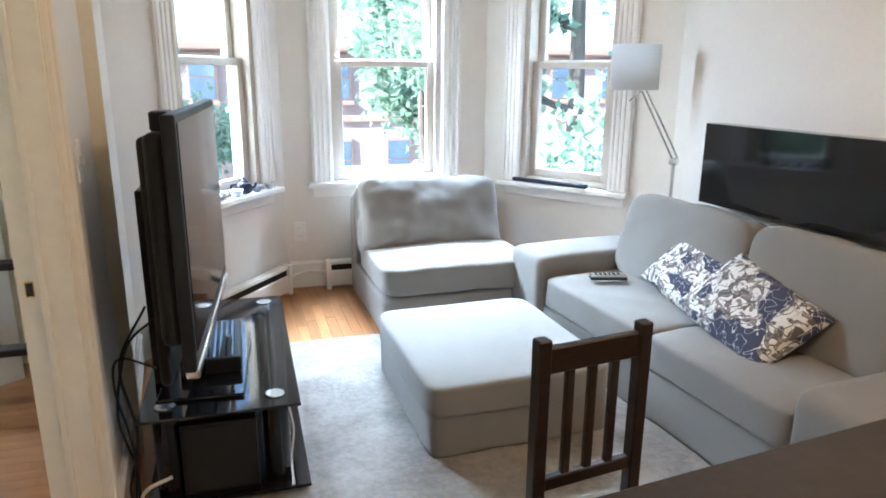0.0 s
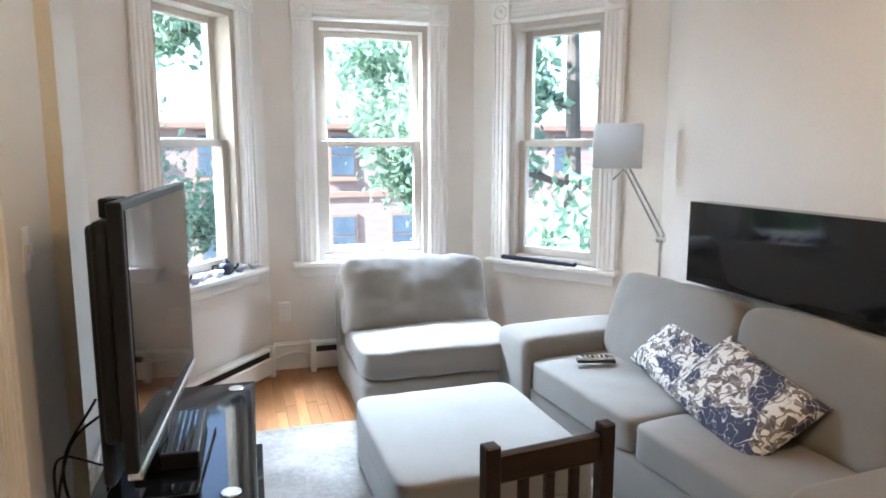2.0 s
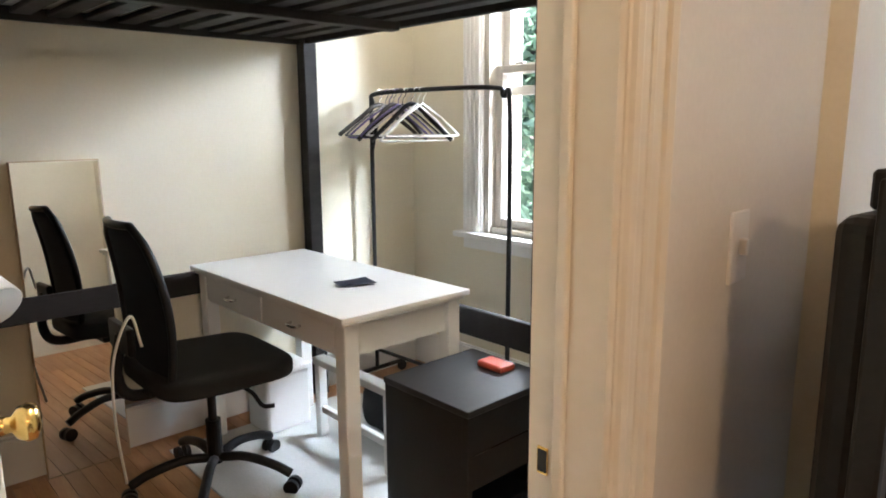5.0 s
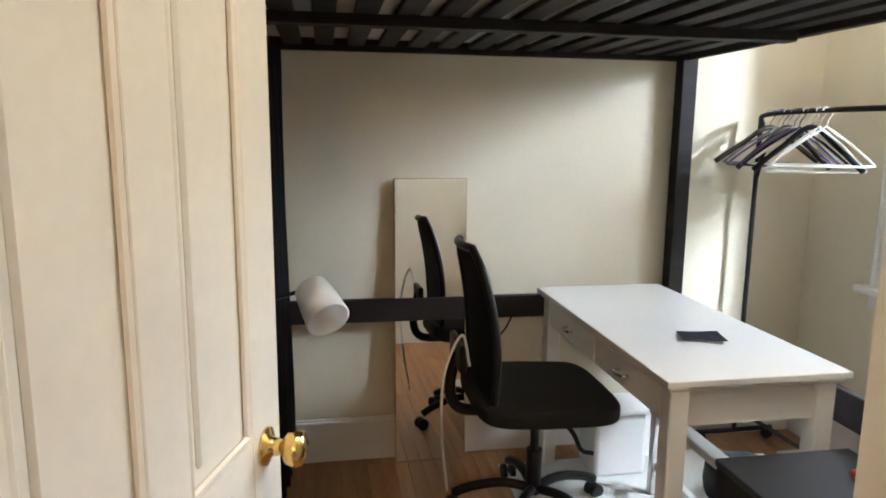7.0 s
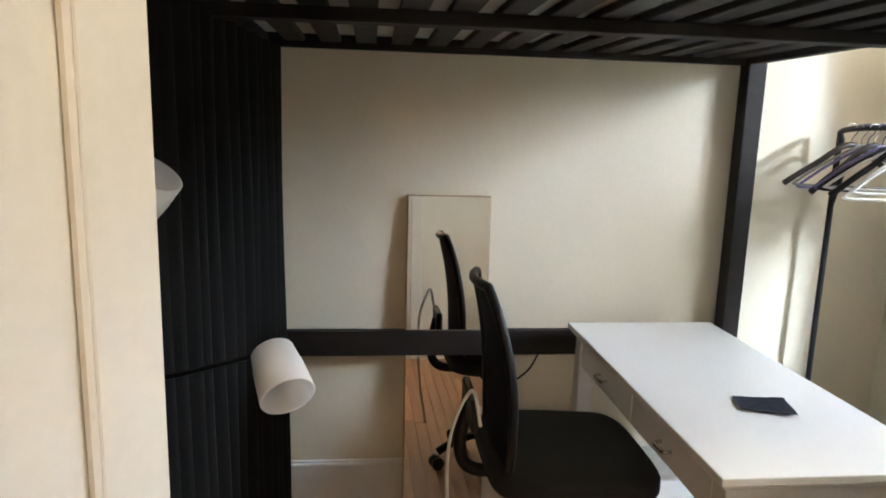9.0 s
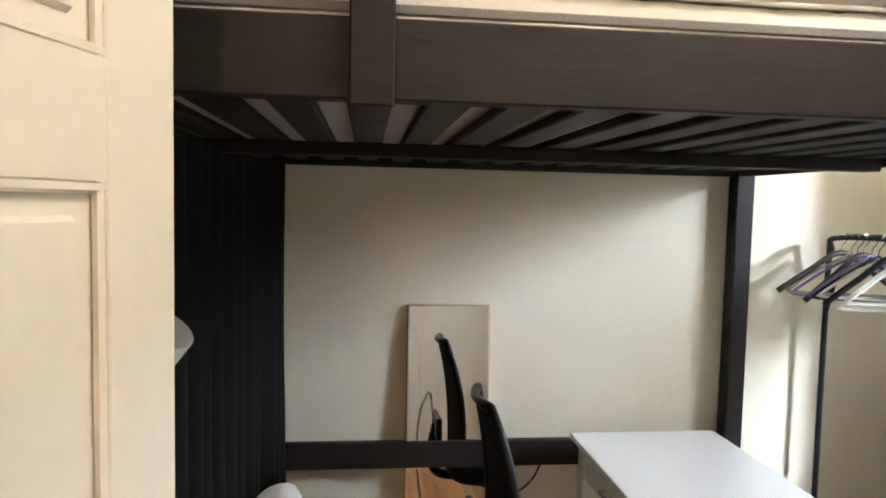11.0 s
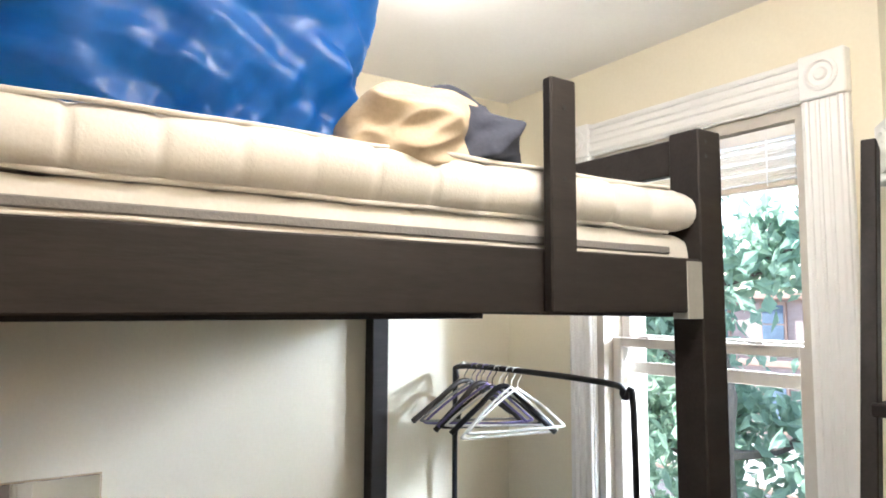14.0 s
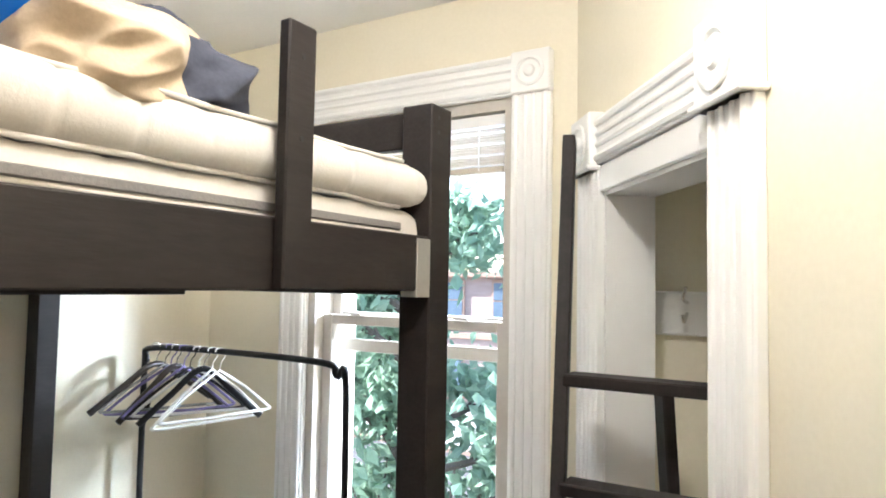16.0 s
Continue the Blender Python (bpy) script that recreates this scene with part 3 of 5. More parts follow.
plate("outlet", pose(0.122, 4.199, 0.468), "white double wall outlet under the bay window", True)
plate("light_switch", pose(1.881, 1.95, 2.02, 0, 0, -85.3), "small white wall sensor high on the chimney breast", False)
living_room(made)
plate("light_switch", pose(-0.5645, 2.205, 1.145, 0, 0, 94.05), "white wall switch beside the door casing", False)

# closet casing and closet inside
cl = thing("closet_frame", "white fluted closet surround with corner blocks, paint chipped", "door frame", m=mC, local=True, kind="structure")
for x0, x1 in ((C0 - 0.150, C0 + 0.004), (C1 - 0.004, C1 + 0.140)):
    bm = bmesh.new()
    fluted(bm, x0, x1, 0, CH + 0.065, Matrix.Identity(4))
    part("casing", bm, M_TRIM, cl)
bm = bmesh.new()
fluted_head(bm, C0, C1, CH + 0.066, CH + 0.185, Matrix.Identity(4))
box(bm, C0, C1, -0.014, 0.0, CH - 0.004, CH + 0.064, 0.003, 1)
part("head_casing", bm, M_TRIM, cl)
for cx in (C0 - 0.073, C1 + 0.068):
    bm = bmesh.new()
    rosette(bm, cx, CH + 0.128, 0.152, Matrix.Identity(4), y=-0.045)
    box(bm, cx - 0.084, cx + 0.084, -0.052, 0, CH + 0.052, CH + 0.064, 0.003, 1)
    part("corner_block", bm, M_TRIM, cl)
bm = bmesh.new()
box(bm, C0 - 0.002, C0 + 0.012, 0.0, 0.13, 0, CH)
box(bm, C1 - 0.012, C1 + 0.002, 0.0, 0.13, 0, CH)
box(bm, C0 + 0.012, C1 - 0.012, 0.0, 0.13, CH - 0.014, CH)
part("jamb", bm, M_TRIM, cl)
part("hinge_leaf", bx(C0 + 0.0125, C0 + 0.0145, 0.025, 0.060, 1.64, 1.74, 0.0005, 1), M_TRIM, cl, "painted-over hinge leaf")
bm = bmesh.new()
prism(bm, [(-1.30, 3.64), (-0.70, 3.64), (-0.70, 3.70), (-1.30, 3.70)], 0, CEIL)
prism(bm, [(-0.77, 2.86), (-0.71, 2.80), (-0.66, 3.70), (-0.72, 3.70)], 0, CEIL)
structure("wall_closet_inside", bm, M_WALLB, "cream closet inner walls", "wall")
sh = tagged(part("closet_shelf", bx(-1.28, -0.735, 3.615, 3.639, 1.60, 1.72, 0.004, 1), M_TRIM), "white wall rail board inside the closet", "shelf")
hk = thing("coat_hook", "small metal coat hook on the closet rail", "hook", (-1.10, 3.61, 1.66))
bm = bmesh.new()
tube(bm, curve_pts([(-1.10, 3.614, 1.69), (-1.10, 3.57, 1.70), (-1.09, 3.55, 1.73)]), 0.005)
tube(bm, curve_pts([(-1.10, 3.614, 1.66), (-1.10, 3.58, 1.64), (-1.10, 3.56, 1.655)]), 0.005)
part("prong", bm, M_CHROME, hk, smooth=True)

# raised slat blind in the bedroom window
bl = thing("window_blind", "raised beige slat blind bunched under the window head", "blind", m=mB, local=True)
part("head_rail", bx(BO0 + 0.04, BO1 - 0.04, 0.012, 0.045, 2.232, 2.268, 0.003, 1), M_TRIM, bl)
for k in range(14):
    z = 2.105 + k * 0.0088
    bm = bmesh.new()
    box(bm, BO0 + 0.045, BO1 - 0.045, 0.008 + (k % 3) * 0.002, 0.046 + (k % 2) * 0.002, z, z + 0.0028)
    part("slat", bm, M_BLIND if k % 4 else M_TRIM, bl)
part("bottom_rail", bx(BO0 + 0.045, BO1 - 0.045, 0.010, 0.046, 2.085, 2.102, 0.003, 1), M_BLIND, bl)
for x in (BO0 + 0.15, BO1 - 0.13):
    part("cord", bx(x, x + 0.003, 0.004, 0.0065, 2.09, 2.235), M_TRIM, bl)
for x in (BO0 + 0.2, BO1 - 0.2):
    bm = bmesh.new()
    box(bm, x - 0.025, x + 0.025, 0.022, 0.046, 1.6135, 1.623, 0.003, 1)
    part("sash_lock", bm, M_SASH, bpy.data.objects["window_4"])

part("storm_rail", bx(BO0 + 0.036, BO1 - 0.036, 0.128, 0.145, 1.475, 1.520, 0.003, 1), M_SASH, bpy.data.objects["window_4"], "grey storm window rail")
# ---- living room ----
made = set(scene.collection.objects)


def soft_block(name, parent, m, sx, sy, sz, label="", **k):
    bm = bmesh.new()
    cushion(bm, sx, sy, sz, m, **k)
    return part(name, bm, M_SOFA, parent, label, smooth=True)


def piping(parent, m, sx, sy, z, r=0.004, power=9.0):
    pts = []
    for i in range(64):
        a = 2 * math.pi * i / 64
        c, s = math.cos(a), math.sin(a)
        n = (abs(c) ** power + abs(s) ** power) ** (1 / power)
        pts.append(m @ Vector((c / n * sx / 2, s / n * sy / 2, z)))
    bm = bmesh.new()
    tube(bm, pts, r, 6, closed=True)
    return part("piping", bm, M_SOFA, parent, smooth=True)


# ottoman
ot = thing("ottoman", "grey-beige upholstered storage ottoman with a loose skirted cover", "ottoman", (0.68, 2.54, FZ + 0.012))
mo = pose(0.685, 2.545, 0, 0, 0, 2)
soft_block("body", ot, mo @ pose(0, 0, FZ + 0.012 + 0.085), 0.665, 0.765, 0.17, n=16, power=22, puff=0.0, wrinkle=0.006, freq=9)
soft_block("lid", ot, mo @ pose(0, 0, 0.345), 0.685, 0.785, 0.125, n=20, power=11, puff=0.16, wrinkle=0.004, freq=7)
piping(ot, mo, 0.668, 0.768, 0.392)

# armless chair
ch = thing("armless_chair", "grey-beige upholstered armless chair with loose cushions", "armchair", (0.8, 3.65, FZ + 0.01))
mc = pose(0.80, 3.65, 0, 0, 0, 2)
soft_block("base", ch, mc @ pose(0, 0, FZ + 0.01 + 0.10), 0.775, 0.82, 0.20, n=12, power=24, puff=0.0, wrinkle=0.005)
soft_block("back_frame", ch, mc @ pose(0, 0.335, 0.43), 0.775, 0.15, 0.60, n=12, power=14, puff=0.0, wrinkle=0.005)
soft_block("seat_cushion", ch, mc @ pose(0.012, -0.085, 0.415, 0, 0, -1.5), 0.79, 0.69, 0.15, n=22, power=10, puff=0.26, wrinkle=0.010, freq=6)
soft_block("back_cushion", ch, mc @ pose(0.0, 0.135, 0.612, 63, 1.5, 1), 0.78, 0.42, 0.20, n=34, power=8, puff=0.38, wrinkle=0.022, freq=6)

# sofa
mS = pose(1.085, 3.28, 0, 0, 0, 5)
sf = thing("sofa", "grey-beige two-seat sofa with wide flat arms and loose cushions", "sofa", (1.4, 2.3, FZ + 0.01))
def SL(x0, x1, y0, y1, z0, z1, tilt=0):
    return mS @ pose((x0 + x1) / 2, (y0 + y1) / 2, (z0 + z1) / 2, 0, tilt, 0), abs(x1 - x0), abs(y1 - y0), abs(z1 - z0)
def sofa_part(name, dims, tilt=0, **k):
    m, a, b, c = SL(*dims, tilt)
    return soft_block(name, sf, m, a, b, c, **k)
sofa_part("base", (0.03, 0.66, -1.72, -0.26, FZ + 0.01, 0.34), n=14, power=24, puff=0.0, wrinkle=0.004)
sofa_part("arm", (0.0, 0.665, -0.285, 0.0, FZ + 0.01, 0.562), n=20, power=15, puff=0.03, wrinkle=0.004)
sofa_part("arm", (0.0, 0.665, -1.975, -1.690, FZ + 0.01, 0.562), n=20, power=15, puff=0.03, wrinkle=0.004)
sofa_part("back_frame", (0.55, 0.675, -1.70, -0.28, 0.30, 0.72), n=12, power=14, puff=0.0, wrinkle=0.004)
for y0, y1 in ((-1.030, -0.288), (-1.688, -1.034)):
    sofa_part("seat_cushion", (0.02, 0.60, y0, y1, 0.335, 0.475), n=22, power=12, puff=0.16, wrinkle=0.006, freq=7)
    sofa_part("back_cushion", (0.42, 0.64, y0, y1, 0.44, 0.84), tilt=14, n=22, power=7, puff=0.05, wrinkle=0.012, freq=6)
for y0, y1 in ((-1.030, -0.288), (-1.688, -1.034)):
    m, a, b, c = SL(0.02, 0.60, y0, y1, 0.335, 0.475)
    piping(sf, m, a * 0.985, b * 0.985, 0.052, 0.0035)

# patterned cushions
def toile_mat():
    m = mat("botanical_print", (0.80, 0.78, 0.75), (0.76, 0.74, 0.71), 0.9, 5, 200, 0.3)
    nt = m.node_tree
    bs = nt.nodes["Principled BSDF"]
    N, Lk = nt.nodes.new, nt.links.new
    tc = N("ShaderNodeTexCoord")
    base = bs.inputs["Base Color"].links[0].from_socket
    wp = N("ShaderNodeTexNoise")
    wp.inputs["Scale"].default_value = 9
    Lk(tc.outputs["Object"], wp.inputs[0])
    vm = N("ShaderNodeVectorMath")
    vm.operation = "SCALE"
    vm.inputs["Scale"].default_value = 0.09
    Lk(wp.outputs["Color"], vm.inputs[0])
    va = N("ShaderNodeVectorMath")
    Lk(tc.outputs["Object"], va.inputs[0]), Lk(vm.outputs[0], va.inputs[1])
    def layer(prev, scale, centre, half, soft, col, seed, detail=0.0):
        v = N("ShaderNodeTexNoise")
        v.inputs["Scale"].default_value, v.inputs["Detail"].default_value = scale, detail
        o = N("ShaderNodeVectorMath")
        o.inputs[1].default_value = (seed, seed * 0.7, seed * 1.3)
        Lk(va.outputs[0], o.inputs[0]), Lk(o.outputs[0], v.inputs[0])
        d = N("ShaderNodeMath")
        d.operation = "SUBTRACT"
        d.inputs[1].default_value = centre
        Lk(v.outputs[0], d.inputs[0])
        a = N("ShaderNodeMath")
        a.operation = "ABSOLUTE"
        Lk(d.outputs[0], a.inputs[0])
        r = N("ShaderNodeMapRange")
        r.inputs[1].default_value, r.inputs[2].default_value = half, half + soft
        r.inputs[3].default_value, r.inputs[4].default_value = 1, 0
        Lk(a.outputs[0], r.inputs[0])
        x = N("ShaderNodeMix")
        x.data_type = "RGBA"
        Lk(r.outputs[0], x.inputs[0]), Lk(prev, x.inputs[6])
        x.inputs[7].default_value = (*col, 1)
        return x.outputs[2]
    c = layer(base, 26, 0.5, 0.020, 0.01, (0.10, 0.085, 0.08), 0.3)
    c = layer(c, 34, 0.72, 0.135, 0.01, (0.14, 0.12, 0.115), 1.7)
    c = layer(c, 48, 0.28, 0.10, 0.01, (0.24, 0.21, 0.20), 2.3)
    c = layer(c, 11, 0.80, 0.205, 0.01, (0.055, 0.060, 0.105), 4.9)
    c = layer(c, 40, 0.5, 0.012, 0.008, (0.55, 0.54, 0.55), 5.5)
    Lk(c, bs.inputs["Base Color"])
    return m


M_TOILE = toile_mat()
def throw_pillow(m, label, s=(0.50, 0.50, 0.13)):
    bm = bmesh.new()
    n = 22
    for side in (1, -1):
        vs = {}
        for i in range(n + 1):
            for j in range(n + 1):
                a, b = -1 + 2 * i / n, -1 + 2 * j / n
                pinch = 1 - 0.05 * (1 - a * a) * abs(b) ** 3 - 0.0
                X = a * s[0] / 2 * (1 - 0.055 * (1 - b * b))
                Y = b * s[1] / 2 * (1 - 0.055 * (1 - a * a))
                h = ((1 - a ** 4) * (1 - b ** 4)) ** 0.55 * s[2] / 2
                p = Vector((X, Y, side * (h + 0.002)))
                p.z += side * noise.noise(p * 9 + Vector((side, 0, 0))) * 0.008 * (h / s[2] * 2)
                vs[i, j] = bm.verts.new(m @ p)
        for i in range(n):
            for j in range(n):
                q = (vs[i, j], vs[i + 1, j], vs[i + 1, j + 1], vs[i, j + 1])
                bm.faces.new(q if side > 0 else q[::-1])
    bmesh.ops.remove_doubles(bm, verts=bm.verts, dist=0.0045)
    t = part("throw_pillow", bm, M_TOILE, smooth=True)
    return tagged(t, label, "pillow", "printed pillows on the sofa")


throw_pillow(pose(1.565, 2.46, 0.590, 4, -48, 5) @ pose(0, 0, 0, 0, 0, -14), "white pillow with grey and navy leaf print, half hidden", (0.30, 0.46, 0.11))
throw_pillow(pose(1.510, 2.10, 0.580, 4, -42, 3) @ pose(0, 0, 0, 0, 0, -12), "white pillow with grey and navy leaf print on the seat", (0.32, 0.50, 0.12))

# remote control
rc = thing("remote_control", "grey and black remote control on the sofa seat", "remote", m=pose(1.36, 2.80, 0.508, 0, 0, -16), local=True)
part("case", bx(-0.08, 0.08, -0.022, 0.022, 0, 0.016, 0.006), M_CHROME, rc, "silver top shell")
part("underside", bx(-0.082, 0.082, -0.024, 0.024, -0.008, 0.004, 0.004), M_BLACK, rc)
for k in range(6):
    for j in (-1, 0, 1):
        part("button", bx(-0.06 + k * 0.02, -0.05 + k * 0.02, j * 0.012 - 0.003, j * 0.012 + 0.003, 0.016, 0.0185), M_BLACK, rc)

# rug
bm = bmesh.new()
NX, NY = 60, 90
rv = {}
for i in range(NX + 1):
    for j in range(NY + 1):
        x, y = -0.40 + 1.72 * i / NX, 1.05 + 2.27 * j / NY
        e = min(i, NX - i, j, NY - j)
        z = FZ + (0.004 if e == 0 else 0.016 + 0.005 * noise.noise(Vector((x * 30, y * 30, 0))) + 0.003 * noise.noise(Vector((x * 7, y * 7, 3))))
        x += 0.006 * noise.noise(Vector((x * 9, y * 9, 7)))
        rv[i, j] = bm.verts.new((x, y, z))
for i in range(NX):
    for j in range(NY):
        bm.faces.new((rv[i, j], rv[i + 1, j], rv[i + 1, j + 1], rv[i, j + 1]))
bmesh.ops.solidify(bm, geom=bm.faces[:], thickness=0.003)
tagged(part("rug", bm, M_RUG, smooth=True), "pale grey short-shag rug on the oak floor", "rug")

# TV stand
ts = thing("tv_stand", "black glass television stand with round metal feet pads", "tv stand", (-0.27, 2.6, FZ))
def slab(x0, x1, y0, y1, z0, z1):
    return bx(x0, x1, y0, y1, z0, z1, 0.003, 2)
part("top", slab(-0.50, -0.050, 2.095, 3.115, 0.434, 0.444), M_GLOSSB, ts, "black tempered glass top")
part("mount_column", bx(-0.475, -0.435, 2.34, 2.62, 0.168, 1.05, 0.004, 1), M_BLACK, ts, "black upright behind the television")
part("bottom_shelf", slab(-0.50, -0.030, 2.10, 3.11, 0.158, 0.168), M_GLOSSB, ts, "black glass bottom shelf")
for x in (-0.122, -0.43):
    for y in (2.175, 3.04):
        bm = bmesh.new()
        cyl(bm, (x, y, FZ), (x, y, 0.434), 0.040, n=24)
        part("leg", bm, M_GLOSSB, ts, smooth=False)
        bm = bmesh.new()
        lathe(bm, [(0.030, 0), (0.030, 0.003), (0.026, 0.005), (0.004, 0.0055)], pose(x, y, 0.4442), 24)
        part("leg_cap", bm, M_CHROME, ts, "brushed metal disc")
# television
tv = thing("television", "large flat television with black frame and silver lower edge", "television", m=pose(-0.314, 1.945, 0, 0, 0, -3.6), local=True)
part("back_shell", bx(-0.085, -0.030, 0.03, 0.863, 0.70, 1.243, 0.02, 3), M_BLACK, tv)
part("back_bulge", bx(-0.112, -0.08, 0.10, 0.74, 0.56, 1.228, 0.015, 3), M_BLACK, tv)
part("bezel", bx(-0.034, 0.0, 0.0, 0.893, 0.640, 1.288, 0.006, 2), M_BLACK, tv)
part("screen", bx(-0.001, 0.0025, 0.022, 0.871, 0.690, 1.268, 0.001, 1), M_SCREEN, tv)
part("lower_edge", bx(-0.030, 0.006, 0.002, 0.891, 0.622, 0.650, 0.006, 2), M_CHROME, tv, "silver lower trim")
bm = bmesh.new()
box(bm, -0.075, -0.035, 0.38, 0.54, 0.452, 0.66, 0.008, 2)
part("neck", bm, M_GLOSSB, tv)
part("foot", bx(-0.16, 0.09, 0.24, 0.70, 0.444, 0.456, 0.005, 2), M_GLOSSB, tv)
part("camera_clip", bx(-0.075, -0.030, 0.10, 0.19, 1.243, 1.290, 0.004, 1), M_BLACK, tv)
# set-top box
sb = thing("set_top_box", "flat black set-top box on the glass stand", "media box", (-0.30, 2.52, 0.444))
part("case", bx(-0.40, -0.215, 2.345, 2.70, 0.448, 0.505, 0.006, 2), M_BLACK, sb)
for y in (2.38, 2.66):
    part("rubber_foot", bx(-0.38, -0.36, y - 0.01, y + 0.01, 0.444, 0.449), M_BLACK, sb)
for k in range(9):
    part("vent", bx(-0.39 + k * 0.018, -0.383 + k * 0.018, 2.36, 2.68, 0.5045, 0.5062), M_GLOSSB, sb)
# subwoofer on the lower shelf
sw = thing("subwoofer", "black box loudspeaker on the stand's bottom shelf", "loudspeaker", (-0.28, 2.25, 0.168))
part("cabinet", bx(-0.395, -0.180, 2.135, 2.44, 0.168, 0.395, 0.005, 2), M_BLACK, sw)
part("grille", bx(-0.385, -0.190, 2.131, 2.137, 0.180, 0.385, 0.001, 1), M_FABB, sw)
# cables behind the stand
def cable(name, label, ctrl, r, mt):
    bm = bmesh.new()
    tube(bm, curve_pts(ctrl, 10), r, 6)
    return tagged(part(name, bm, mt, smooth=True), label, "cable")
cable("power_cord", "black power cord hanging behind the television", [(-0.44, 2.22, 0.70), (-0.50, 2.18, 0.66), (-0.525, 2.14, 0.60), (-0.545, 2.12, 0.45), (-0.51, 2.10, 0.30), (-0.52, 2.13, FZ + 0.01)], 0.004, M_BLACK)
cable("power_cord", "black power cord hanging behind the television", [(-0.47, 2.28, 0.72), (-0.54, 2.19, 0.58), (-0.50, 2.12, 0.40), (-0.535, 2.11, 0.22), (-0.50, 2.16, FZ + 0.01)], 0.004, M_BLACK)
cable("power_cord", "black cord with a plug behind the television", [(-0.45, 2.22, 0.55), (-0.53, 2.14, 0.62), (-0.545, 2.12, 0.54), (-0.51, 2.09, 0.36), (-0.53, 2.14, FZ + 0.012)], 0.0035, M_BLACK)
cable("white_cable", "white coiled cable beside the stand", [(-0.42, 2.10, 0.26), (-0.49, 2.08, 0.24), (-0.50, 2.075, 0.19), (-0.45, 2.07, 0.165), (-0.41, 2.08, 0.17)], 0.006, M_WHITE)
cable("white_cable", "thin white cable down the stand's front leg", [(-0.085, 2.11, 0.435), (-0.075, 2.10, 0.36), (-0.085, 2.115, 0.25), (-0.08, 2.11, FZ + 0.02)], 0.003, M_WHITE)

# wall-hung glass panel over the sofa
ar = thing("wall_fireplace", "long black glass electric fireplace panel hung on the wall", "fireplace", m=pose(1.8145, 2.722, 0, 0, 0, 94.7), local=True)
part("glass_front", bx(-1.60, 0.0, -0.0, 0.09, 0.852, 1.188, 0.003, 2), M_GLOSSB, ar)
part("back_case", bx(-1.55, -0.05, -0.018, 0.0, 0.88, 1.16), M_BLACK, ar)

# floor lamp behind the sofa
lm = thing("floor_lamp", "slim steel floor lamp with a white drum shade, unlit", "floor lamp", (1.72, 2.98, FZ))
LX, LY = 1.80, 3.02
bm = bmesh.new()
lathe(bm, [(0.10, FZ), (0.10, FZ + 0.012), (0.02, FZ + 0.02)], pose(LX, LY, 0), 24)
part("base_plate", bm, M_CHROME, lm)
bm = bmesh.new()
cyl(bm, (LX, LY, FZ + 0.01), (LX, LY, 0.985), 0.009, n=12)
part("pole", bm, M_CHROME, lm)
for d in (0.0, 0.02):
    bm = bmesh.new()
    cyl(bm, (LX + d, LY, 0.98 + d), (1.625 + d, LY + 0.05, 1.315 + d * 0.5), 0.006, n=10)
    part("arm", bm, M_CHROME, lm)
bm = bmesh.new()
lathe(bm, [(0.018, -0.018), (0.018, 0.018)], pose(LX, LY, 0.985, 90, 0, 30), 14)
part("joint", bm, M_CHROME, lm)
bm = bmesh.new()
cyl(bm, (1.625, LY + 0.05, 1.305), (1.60, LY + 0.065, 1.36), 0.010, n=10)
cyl(bm, (1.625, LY + 0.05, 1.315), (1.56, LY + 0.04, 1.265), 0.004, n=8)
part("lamp_holder", bm, M_CHROME, lm)
bm = bmesh.new()
prof_r, n = 0.110, 40
ring = [[bm.verts.new((1.593 + r * math.cos(2 * math.pi * j / n), LY + 0.065 + r * math.sin(2 * math.pi * j / n), z)) for j in range(n)] for r, z in ((prof_r, 1.315), (prof_r, 1.515))]
for j in range(n):
    bm.faces.new((ring[0][j], ring[0][(j + 1) % n], ring[1][(j + 1) % n], ring[1][j]))
bmesh.ops.solidify(bm, geom=bm.faces[:], thickness=0.002)
part("shade", bm, M_SHADE, lm, "translucent white drum shade", smooth=True)

# things on the sills
def bowl(x, y, z, r, h, mt, label):
    bm = bmesh.new()
    lathe(bm, [(r * 0.35, 0), (r * 0.5, h * 0.08), (r * 0.85, h * 0.5), (r, h), (r * 0.93, h), (r * 0.75, h * 0.5), (r * 0.3, h * 0.14)], pose(x, y, z), 22)
    return tagged(part("bowl", bm, mt, smooth=True), label, "bowl", "tea things on the sill")


def teapot(x, y, z, s, label):
    t = thing("teapot", label, "teapot", (x, y, z), "tea things on the sill")
    bm = bmesh.new()
    lathe(bm, [(0.02 * s, 0), (0.038 * s, 0.012 * s), (0.045 * s, 0.032 * s), (0.036 * s, 0.056 * s), (0.020 * s, 0.064 * s)], pose(x, y, z), 22)
    part("pot", bm, M_NAVY, t, smooth=True)
    bm = bmesh.new()
    lathe(bm, [(0.021 * s, 0.063 * s), (0.014 * s, 0.072 * s), (0.006 * s, 0.076 * s), (0.008 * s, 0.084 * s), (0.002, 0.087 * s)], pose(x, y, z), 16)
    part("lid", bm, M_NAVY, t, smooth=True)
    bm = bmesh.new()
    tube(bm, curve_pts([(x + 0.04 * s, y, z + 0.03 * s), (x + 0.055 * s, y, z + 0.04 * s), (x + 0.06 * s, y, z + 0.058 * s)], 5), 0.006 * s, 8)
    part("spout", bm, M_NAVY, t, smooth=True)
    bm = bmesh.new()
    tube(bm, curve_pts([(x - 0.038 * s, y, z + 0.05 * s), (x - 0.065 * s, y, z + 0.045 * s), (x - 0.060 * s, y, z + 0.02 * s), (x - 0.04 * s, y, z + 0.018 * s)], 5), 0.004 * s, 8)
    part("handle", bm, M_NAVY, t, smooth=True)


